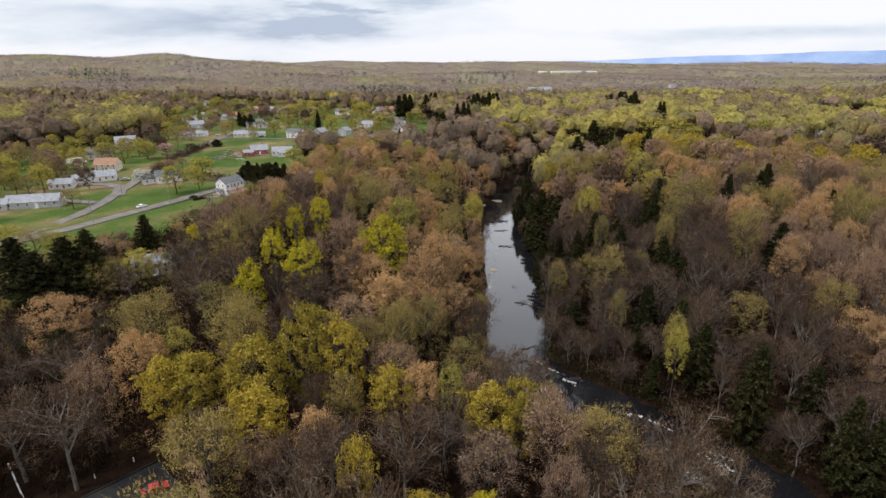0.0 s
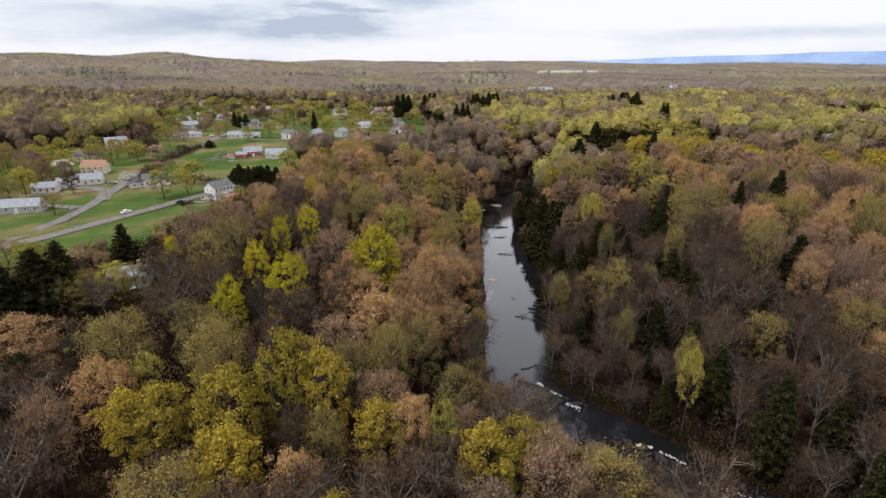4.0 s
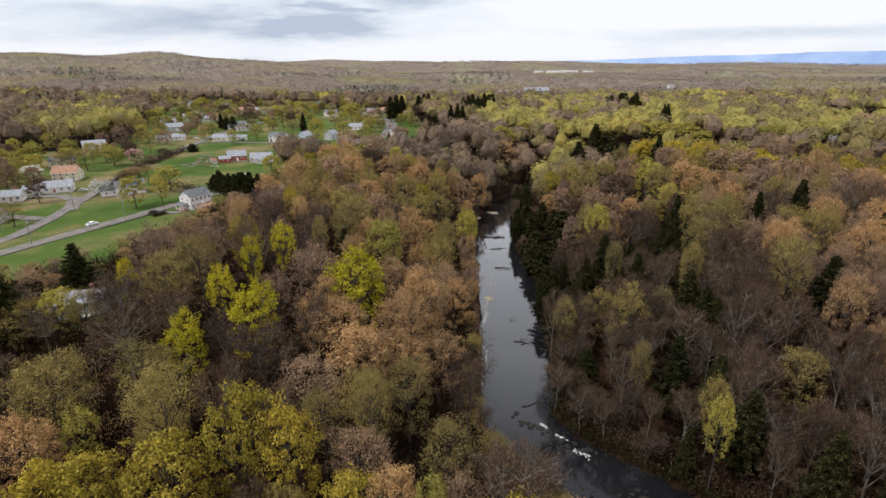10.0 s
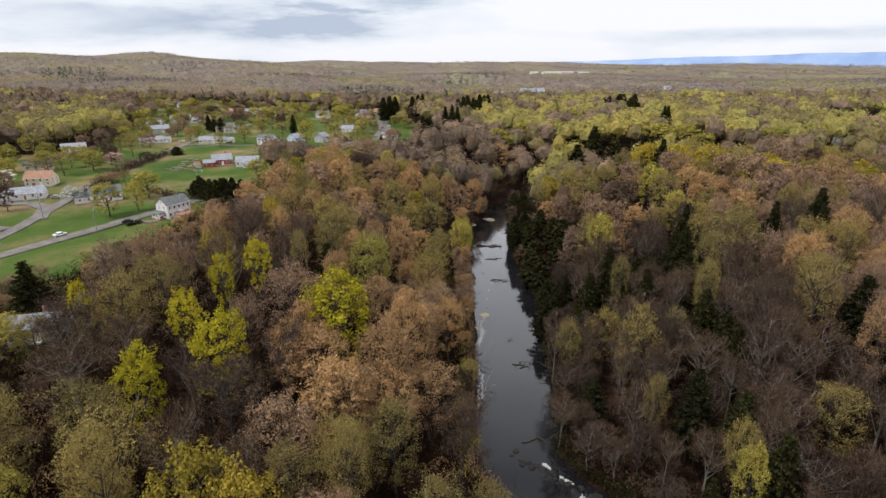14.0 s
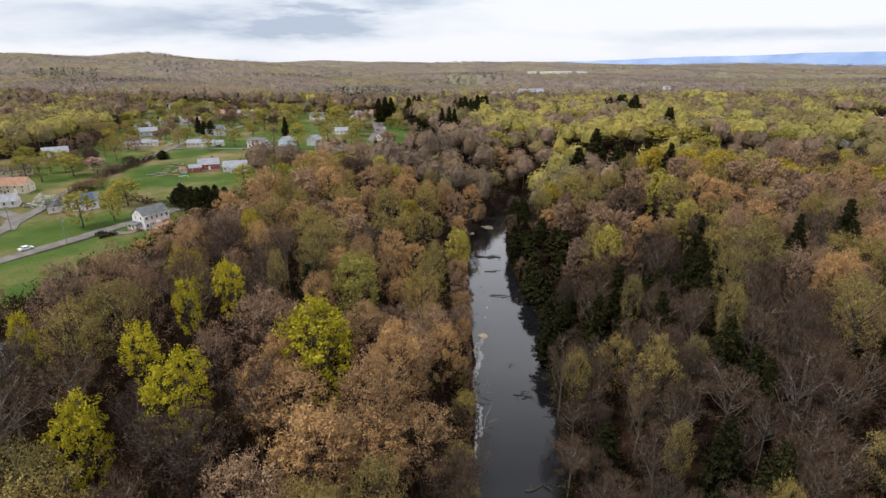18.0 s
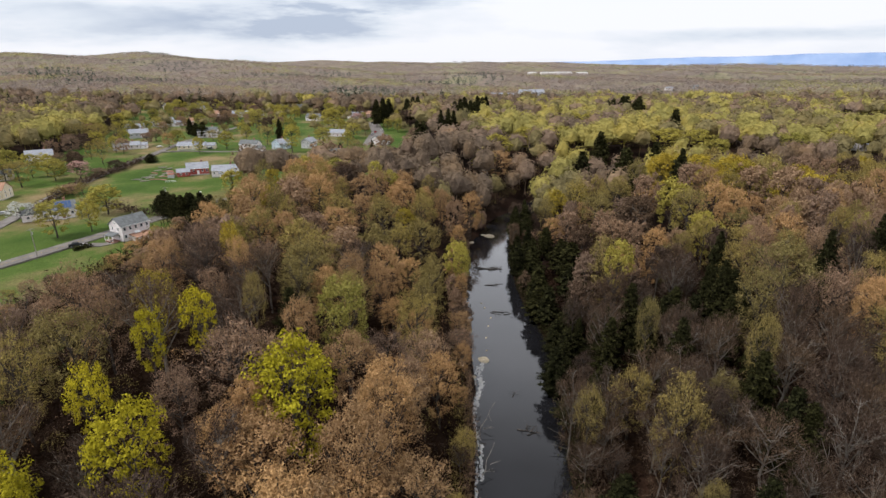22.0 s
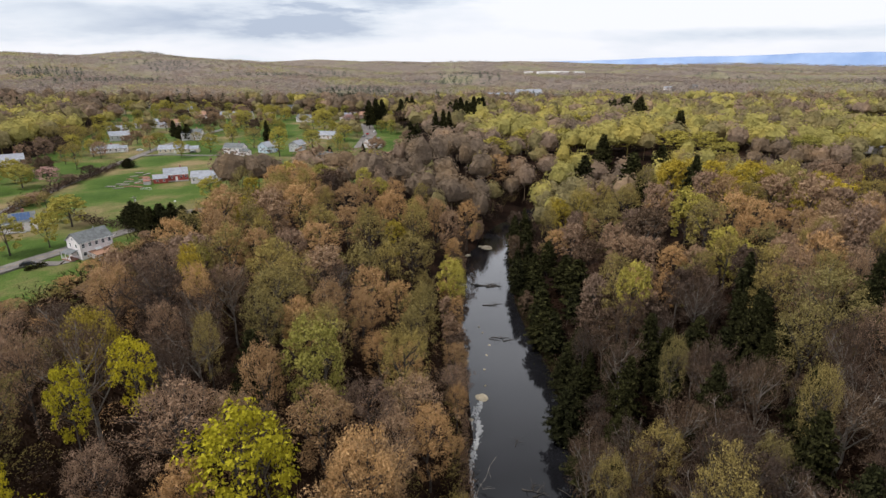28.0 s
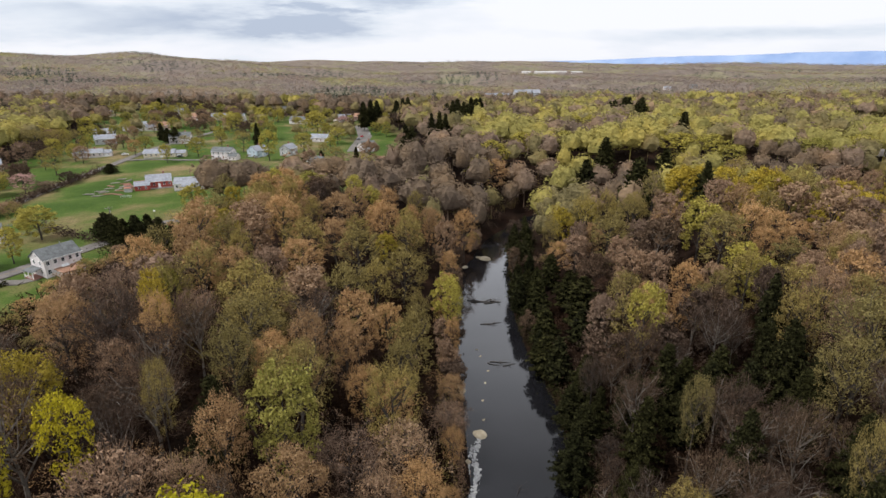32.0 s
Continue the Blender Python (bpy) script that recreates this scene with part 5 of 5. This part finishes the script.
for i in range(20):
    k = i / 19
    boulder(40 + 16 * k + random.uniform(-2, 2), 114 - 12 * k + random.uniform(-2, 2), random.uniform(0.3, 0.9), STONE, "dark wet boulder in the stream", "boulder", 0.5)


def foam(name, runs, label):
    """Broken white water: many small ragged patches that follow the current."""
    rng = np.random.default_rng(8)
    s = Shape()
    for (x0, y0), (x1, y1), width, n in runs:
        for _ in range(int(n * 1.8)):
            k = rng.uniform()
            x = x0 + (x1 - x0) * k + rng.normal() * width
            y = y0 + (y1 - y0) * k + rng.normal() * width
            r = rng.uniform(0.10, 0.38)
            a0, m = rng.uniform(0, 6.28), 7
            c = len(s.v)
            s.v.append((x, y, 0.07))
            for j in range(m):
                a = a0 + 6.283 * j / m
                q = r * rng.uniform(0.5, 1.3)
                s.v.append((x + math.cos(a) * q * 0.8, y + math.sin(a) * q * 1.5, 0.012))
            s.f += [(c, c + 1 + j, c + 1 + (j + 1) % m) for j in range(m)]
    tagged(new(name, s.mesh(name, FOAM)), label, "foam", kind="stuff")


foam("riffle_foam", [((20.7, 207), (18.8, 201), 0.28, 60), ((18.8, 201), (19.3, 196), 0.3, 46), ((19.3, 196), (17.2, 188), 0.32, 70),
                     ((17, 188), (15.4, 181), 0.4, 60), ((15.4, 181), (16.8, 171), 0.3, 60), ((16.8, 171), (16.0, 160), 0.2, 40),
                     ((18.6, 205), (17.2, 196), 0.2, 26), ((15.6, 166), (13.4, 149), 0.22, 40)], "thin white foam line of a riffle along the bank")
foam("sill_foam", [((27.2, 136.2), (28.4, 134.6), 0.15, 12), ((30.3, 131.9), (32.4, 129.8), 0.16, 16),
                   ((46.2, 110.8), (49.4, 110), 0.16, 22), ((50, 109.2), (54.4, 104.8), 0.16, 16), ((54.5, 99), (62, 92), 0.3, 24), ((50, 93), (55, 88), 1.2, 60), ((59, 98), (64, 94), 0.25, 12),
                   ((34, 126), (36, 124), 0.5, 12)], "white water breaking over dark stones")


def log(x, y, length, turn, r, mat, label, arms=3, rise=0.0, z=0.1):
    ob = thing("fallen_log", label, "log", x, y, z, turn, "driftwood in the river")
    rng = np.random.default_rng(int(abs(x * 37 + y * 11)))
    s = Shape()
    p = Vector((-length / 2, 0, 0))
    for i in range(4):
        q = Vector((-length / 2 + length * (i + 1) / 4, rng.normal() * 0.25, rise * (i + 1) / 4))
        s.limb(p, q, r * (1 - 0.2 * i), r * (0.8 - 0.2 * i) + 0.02, 6)
        p = q
    s.cap(6)
    part("trunk", s, mat, ob)
    for i in range(arms):
        b = Shape()
        a = Vector((length * rng.uniform(-0.3, 0.4), 0, 0.1))
        e = a + Vector((rng.uniform(0.5, 1.6), rng.choice((-1, 1)) * rng.uniform(1.0, 2.6), rng.uniform(0.1, 0.9)))
        m = a.lerp(e, 0.5) + Vector((0, 0, 0.15))
        b.limb(a, m, r * 0.45, r * 0.3, 4).limb(m, e, r * 0.3, 0.02, 4)
        part("branch", b, mat, ob)
    return ob


for x, y, L, a, r in ((29.5, 282.4, 9, 4, 0.30), (27, 283.2, 7, -12, 0.25), (32.5, 281.5, 6, 10, 0.28), (31, 283.4, 5, 30, 0.2), (34, 282.5, 4, -20, 0.3),
                      (30.5, 265, 7, 8, 0.18), (29.0, 264.2, 5, -14, 0.14), (30, 240.5, 6, -6, 0.16), (32.5, 239, 4, 20, 0.14), (28, 239.2, 4, -30, 0.12)):
    log(x, y, L, a, r, WET_WOOD, "dark waterlogged trunk drifted across the river")
for x, y, L, a, r in ((28.0, 176, 4, -20, 0.2), (29.5, 175, 3, 15, 0.16), (27.2, 190.8, 2.5, 70, 0.1), (28.6, 177.2, 2.4, 60, 0.14)):
    log(x, y, L, a, r, WET_WOOD, "dark snag of broken branches in the shallow river")
log(41.5, 202, 7, 2, 0.24, GREY_WOOD, "pale bare trunk lying on the dark water", 1)
log(36.8, 168.2, 9, 168, 0.20, WET_WOOD, "dark bent branch reaching over the river", 3, 1.2, 0.5)
log(36.2, 172.5, 8, 150, 0.16, WET_WOOD, "dark bent branch reaching over the river", 2, 1.5, 0.5)
log(26.5, 144, 6, 20, 0.28, WET_WOOD, "dark log wedged above the stones", 2)
log(18.5, 177, 8, 55, 0.10, GREY_WOOD, "bleached tree leaning out from the bank", 5, 5.0, 0.6)
log(17.5, 163, 7, 60, 0.09, GREY_WOOD, "bleached tree leaning out from the bank", 5, 4.5, 0.6)
for x, y in ((23.8, 248), (24.6, 244), (26, 236), (24.5, 230), (23, 222), (22.4, 214)):
    boulder(x, y, 0.35, SAND, "small pale stone in the shallows", "boulder", 0.5)

# ---- along the road and in the yards ----
def utility_pole(x, y, turn, h=10.5):
    ob = thing("utility_pole", "weathered wooden utility pole beside the road", "pole", x, y, None, turn, "utility poles")
    part("pole", Shape().limb((0, 0, -0.8), (0, 0, h), 0.16, 0.10, 8).cap(8), GREY_WOOD, ob)
    part("crossarm", Shape().box((0, 0, h - 0.7), (2.4, 0.12, 0.14)), GREY_WOOD, ob)
    for dx in (-1.05, -0.4, 0.4, 1.05):
        part("insulator", Shape().limb((dx, 0, h - 0.63), (dx, 0, h - 0.38), 0.05, 0.035, 6).cap(6), CONCRETE, ob)
    part("transformer", Shape().limb((0.28, 0, h - 2.4), (0.28, 0, h - 1.5), 0.22, 0.22, 8).cap(8), STEEL, ob)


POLES = [(-147.6, 214), (-131, 246), (-163, 262), (-137.7, 287), (-172, 232), (-116, 310)]
for x, y in POLES:
    utility_pole(x, y, 30)


def lamp_post(x, y):
    ob = thing("lamp_post", "thin dark lamp post with a small white head on the lawn", "lamp post", x, y)
    part("post", Shape().limb((0, 0, -0.4), (0, 0, 3.4), 0.07, 0.05, 8), RUBBER, ob)
    part("head", Shape().box((0, 0, 3.6), (0.55, 0.55, 0.45)).box((0, 0, 3.88), (0.75, 0.75, 0.1)), WHITE_PAINT, ob)


lamp_post(-108, 328)


def car(x, y, turn, paint, label, group="", name="car"):
    ob = thing(name, label, "car", x, y, ground_z(x, y) + 0.32, turn, group)
    side = [(-2.2, 0.35), (2.2, 0.35), (2.25, 0.75), (1.2, 0.95), (0.65, 1.42), (-0.95, 1.45), (-1.6, 1.0), (-2.25, 0.95)]
    body = part("body", Shape().prism(side, "y", -0.86, 0.86), paint, ob)
    part("windscreen", Shape().prism([(0.70, 1.36), (1.16, 1.0), (1.20, 1.0), (0.74, 1.39)], "y", -0.72, 0.72), GLASS, ob)
    part("rear_window", Shape().prism([(-1.0, 1.40), (-1.55, 1.03), (-1.60, 1.03), (-1.05, 1.43)], "y", -0.72, 0.72), GLASS, ob)
    for s in (-1, 1):
        part("side_window", Shape().prism([(-1.3, 1.04), (0.95, 1.02), (0.55, 1.34), (-0.9, 1.37)], "y", s * 0.855, s * 0.875), GLASS, ob)
        for wx in (-1.4, 1.4):
            w = part("wheel", Shape().limb((wx, s * 0.62, 0.32), (wx, s * 0.88, 0.32), 0.33, 0.33, 12).cap(12), RUBBER, ob)
            part("rim", Shape().limb((wx, s * 0.86, 0.32), (wx, s * 0.892, 0.32), 0.2, 0.18, 8).cap(8), STEEL, w)
        part("headlight", Shape().box((2.23, s * 0.62, 0.72), (0.06, 0.34, 0.14)), TRIM, ob)
    return ob


car(-140.5, 238.5, 64, WHITE_PAINT, "white car on the asphalt road", name="car")
car(-124, 256, 30, DARK_ASPHALT, "dark car parked beside the white house")
car(-183, 300, 20, STEEL, "silver car parked on a driveway")
car(-214, 300, 60, WHITE_PAINT, "white car parked beside a ranch house")
car(-163, 480, 10, DARK_ASPHALT, "dark car parked on a driveway")
car(-206, 490, 20, WHITE_PAINT, "white car parked on a driveway")
car(-47, 575, 80, RED_PAINT, "red car parked at the turning place")
car(-42, 590, 85, WHITE_PAINT, "white car parked at the turning place")
car(-48, 560, 85, STEEL, "silver car parked at the turning place")

strip("driveway", [(-123, 258), (-116, 258), (-112, 262)], 4, 0.34, ASPHALT, "short asphalt driveway to the white house", "driveway")
strip("driveway", [(-110, 300), (-102, 305), (-92, 300)], 4.5, 0.36, CONCRETE, "pale concrete driveway behind the white house", "driveway")
strip("driveway", [(-165, 262), (-176, 282), (-188, 290), (-202, 288)], 6, 0.34, ASPHALT, "grey driveway to the ranch houses", "driveway")
strip("driveway", [(-168, 248), (-184, 252), (-200, 250)], 5, 0.34, ASPHALT, "grey driveway to the long grey house", "driveway")
strip("driveway", [(-197, 470), (-182, 474), (-150, 470), (-120, 472)], 3.2, 0.34, ASPHALT, "pale driveway in front of the houses", "driveway")
strip("footpath", [(-112, 146), (-104, 150), (-96, 150)], 4, 0.36, SAND, "tan gravel drive beside a hidden house", "driveway")
strip("bare_patch", [(-58, 460), (-40, 456)], 12, 0.32, DIRT, "patch of bare reddish earth", "bare ground")
strip("road_line", [(-151.2, 206.5), (-136.4, 239.6), (-121.4, 273.6)], 0.14, 0.312, YELLOW_PAINT, "worn yellow centre line of the road", "road marking")


def hedge(name, line, w, h, mat, label, density=26, size=0.3, long=1.6):
    rng = np.random.default_rng(len(line) * 7 + int(abs(line[0][0])))
    pts = []
    for (x0, y0), (x1, y1) in zip(line, line[1:]):
        n = int(math.hypot(x1 - x0, y1 - y0) * density)
        k = rng.uniform(size=(n, 1))
        p = np.array((x0, y0)) * (1 - k) + np.array((x1, y1)) * k
        bulge = 0.65 + 0.5 * np.abs(np.sin(p[:, :1] * 0.55 + p[:, 1:] * 0.4))
        off = rng.normal(size=(n, 3)) * (w * 0.32, w * 0.32, h * 0.26)
        z = np.array([ground_z(a, b) for a, b in p])[:, None]
        pts.append(np.concatenate([p, z + h * 0.42], 1) + off * bulge)
    pts = np.concatenate(pts)
    way = rng.normal(size=pts.shape) * 0.5 + (0, 0, 0.8)
    tagged(new(name, flakes(name, pts, way, size, rng, mat, stretch=long)), label, "hedge", kind="stuff")


hedge("hedgerow", [(-181, 330), (-188, 372), (-190, 432)], 4, 4.0, LEAF["bare"], "straggling brown hedgerow along the side street", 45)
hedge("hedgerow", [(-170, 296), (-181, 330)], 4, 3, LEAF["bare"], "bare brushy hedge along the side street")
hedge("hedgerow", [(-148, 316), (-128, 304), (-112, 296)], 5, 3.5, LEAF["bare"], "bare brush between the yards and the field")
hedge("shrubs", [(-122, 252), (-119, 257)], 2, 1.6, LEAF["pine"], "dark clipped shrubs beside the porch", 40)
hedge("shrubs", [(-104, 258), (-98, 266), (-96, 280)], 5, 3, LEAF["orange"], "low orange-brown shrubs below the white house", 40)
hedge("shrubs", [(-104, 282), (-96, 286), (-88, 290), (-80, 300)], 8, 6, LEAF["pine"], "dense dark evergreen thicket behind the white house", 60)
hedge("shrubs", [(-92, 230), (-86, 250), (-84, 275)], 9, 4.5, LEAF["olive"], "scrub at the edge of the wood", 60)

def bank_line(side, a, b, off):
    """A line beside the water from y = a to y = b; side 1: right bank, -1: left bank."""
    line = []
    for i in range(1, len(RIVER) - 1):
        x, y, w = RIVER[i]
        if a <= y <= b:
            dx, dy = RIVER[i + 1][0] - RIVER[i - 1][0], RIVER[i + 1][1] - RIVER[i - 1][1]
            d = math.hypot(dx, dy)
            line.append((x + side * dy / d * (w + off), y - side * dx / d * (w + off)))
    return line


hedge("bank_thicket", bank_line(1, 80, 330, 1.6), 4.5, 3.6, LEAF["pine"], "dark overhanging thicket on the river bank", 70, 0.17)
hedge("bank_thicket", bank_line(1, 80, 330, 4.5), 5, 4.5, LEAF["bare"], "bare brush on the river bank", 50, 0.11, 4.0)
hedge("bank_thicket", bank_line(-1, 95, 330, 1.2), 2.6, 2.4, LEAF["red"], "low brown brush along the river bank", 70, 0.11, 4.0)
hedge("bank_thicket", bank_line(-1, 95, 330, 3.6), 4.5, 3.4, LEAF["olive"], "low budding brush along the river bank", 50, 0.11, 3.0)

# porch, annex and hood of the white house
part("porch_floor", Shape().box((-7.0, 0.6, 0.5), (2.8, 5.0, 0.3)), BRICK, main, "reddish deck floor")
part("porch_roof", Shape().prism([(-8.6, 2.75), (-5.5, 3.35), (-5.5, 3.5), (-8.6, 2.9)], "y", -2.0, 3.2), GREY_ROOF, main)
for py in (-1.8, 0.6, 3.0):
    part("porch_post", Shape().box((-8.3, py, 1.7), (0.16, 0.16, 2.2)), TRIM, main)
part("porch_rail", Shape().box((-8.3, 0.6, 1.35), (0.08, 4.8, 0.08)).box((-8.3, 0.6, 0.85), (0.06, 4.8, 0.06)), TRIM, main)
part("annex", Shape().box((0.5, -6.2, 1.0), (6.5, 4.4, 2.2)), WHITE_SIDING, main)
part("annex_roof", Shape().prism([(-8.7, 1.95), (-3.83, 2.55), (-3.83, 2.75), (-8.7, 2.15)], "x", -3.2, 4.2), BROWN_ROOF, main, "low pinkish-brown roof")
part("door_hood", Shape().prism([(-4.9, 2.75), (-3.82, 3.15), (-3.82, 3.3), (-4.9, 2.9)], "x", -1.1, 1.1), TRIM, main)
part("roof_vent", Shape().limb((2.5, 1.0, 8.2), (2.5, 1.0, 9.4), 0.12, 0.12, 8).cap(8), STEEL, main)


def solar_on(parent, L, W, wall_h, roof_h):
    k = roof_h / (W / 2)
    for i in range(5):
        for j in range(2):
            x = -L * 0.05 + i * 1.15
            y0 = -W / 2 + 0.5 + j * 1.6
            z0, z1 = wall_h + (y0 + W / 2) * k + 0.30, wall_h + (y0 + 1.5 + W / 2) * k + 0.30
            s = Shape()
            s.v = [(x, y0, z0), (x + 1.05, y0, z0), (x + 1.05, y0 + 1.5, z1), (x, y0 + 1.5, z1)]
            s.v += [(a, b, c + 0.05) for a, b, c in s.v]
            s.f = [(0, 1, 2, 3), (7, 6, 5, 4), (0, 4, 5, 1), (1, 5, 6, 2), (2, 6, 7, 3), (3, 7, 4, 0)]
            part("solar_panel", s, SOLAR, parent, "blue solar panel")


for ob in list(scene.objects):
    if ob.parent is None and "solar panels" in str(ob.get("label", "")):
        solar_on(ob, 13, 8, 4.2, 2.8)

# clutter round the red farmhouse
def lumber_pile(x, y, turn, label, mat, n=7):
    ob = thing("lumber_pile", label, "lumber", x, y, None, turn, "stacked lumber and scrap")
    rng = np.random.default_rng(int(abs(x * 3 + y)))
    for i in range(n):
        part("plank", Shape().box((rng.normal() * 0.3, (i % 4) * 0.42 - 0.6, 0.2 + 0.22 * (i // 4)), (4.2 + rng.normal() * 0.5, 0.36, 0.18), rng.normal() * 0.05), mat, ob)


for i, (x, y, a) in enumerate(((-157, 370, 30), (-153, 374, 20), (-158, 378, 50), (-151, 381, 10), (-160, 386, 35), (-148, 373, -15), (-155, 391, 60), (-149, 397, 5), (-163, 374, 10), (-162, 392, -20), (-164, 400, 40), (-158, 398, 15), (-160, 406, 70), (-153, 404, 25), (-154, 384, 80), (-145, 386, 30), (-166, 410, 10), (-150, 391, -40), (-161, 380, 20))):
    lumber_pile(x, y, a, ["weathered grey planks stacked on the grass", "rusty brown scrap wood in a heap"][i % 2], [GREY_WOOD, BRICK][i % 2])
for x, y, a in ((-146, 379, 10), (-150, 386, 40)):
    ob = thing("shed", "small grey shed among stacked lumber", "shed", x, y, None, a)
    part("wall", Shape().box((0, 0, 1.0), (3.2, 2.4, 2.1)), GREY_SIDING, ob)
    part("roof", Shape().prism([(-1.45, 2.0), (0, 2.75), (1.45, 2.0), (1.45, 2.12), (0, 2.9), (-1.45, 2.12)], "x", -1.8, 1.8), BRICK, ob)
ob = thing("goal_frame", "white wooden rail fence on the lawn", "fence", -141, 367, None, 12)
for i in range(6):
    part("post", Shape().box((-2.5 + i, 0, 0.5), (0.12, 0.12, 1.4)), TRIM, ob)
part("rail", Shape().box((0, 0, 1.05), (5.2, 0.08, 0.12)), TRIM, ob)

# ---- the parking place below the wood ----
strip("parking_place", [(-72, 58), (-51, 80)], 16, 0.25, DARK_ASPHALT, "dark asphalt parking place at the edge of the wood", "parking place", "structure")
strip("kerb", [(-78, 63), (-57.5, 85.5)], 0.3, 0.40, STONE, "low dark kerb of the parking place", "kerb")
strip("footpath", [(-57, 90), (-49, 84), (-42, 74), (-38, 62)], 2.0, 0.42, DIRT, "worn dirt path round the parking place", "path")
strip("road_edge_line", [(-89, 87), (-77, 76)], 0.25, 0.32, WHITE_PAINT, "white painted edge line", "road marking")
for i in range(8):   # worn lettering, not legible
    ob = new("painted_bar", Shape().box((0, 0, 0), (0.34, 1.3, 0.02)).mesh("painted_bar", YELLOW_PAINT))
    x, y = -60.2 + 0.62 * i, 77.0 + 0.62 * i * 1.05
    ob.matrix_basis = pose(x, y, ground_z(x, y) + 0.30, 0, 0, 40)
    tagged(ob, "worn yellow painted mark on dark asphalt", "road marking", "painted marks on the asphalt")
car(-53.5, 77.5, 35, RED_PAINT, "red and white car parked on dark asphalt")
for x, y in ((-62, 85.5), (-67, 81)):
    ob = thing("bollard", "short white bollard at the kerb", "bollard", x, y)
    part("post", Shape().limb((0, 0, -0.2), (0, 0, 1.1), 0.11, 0.1, 8).cap(8), WHITE_PAINT, ob)

# ---- distant buildings ----
for i, (x, y, L) in enumerate(((560, 2740, 60), (640, 2760, 90), (720, 2700, 50), (500, 2800, 40))):
    house("long white commercial building far off in the valley", x, y, 4, L, 24, 9, 1.2, WHITE_SIDING, TRIM, 1, 6, chimney=False, name="commercial_building", door=False)
for i, (x, y) in enumerate(((559, 1345), (617, 1340), (336, 472), (350, 480), (-174, 820), (-28, 772), (-199, 710), (26, 1077), (90, 560), (150, 610))):
    house(["white house among the distant trees", "pale grey house among the distant trees"][i % 2], x, y, 15 * (i % 3), 16, 9, 5.4, 3.0, [WHITE_SIDING, GREY_SIDING][i % 2], [LIGHT_ROOF, GREY_ROOF][i % 2], 2, 4)
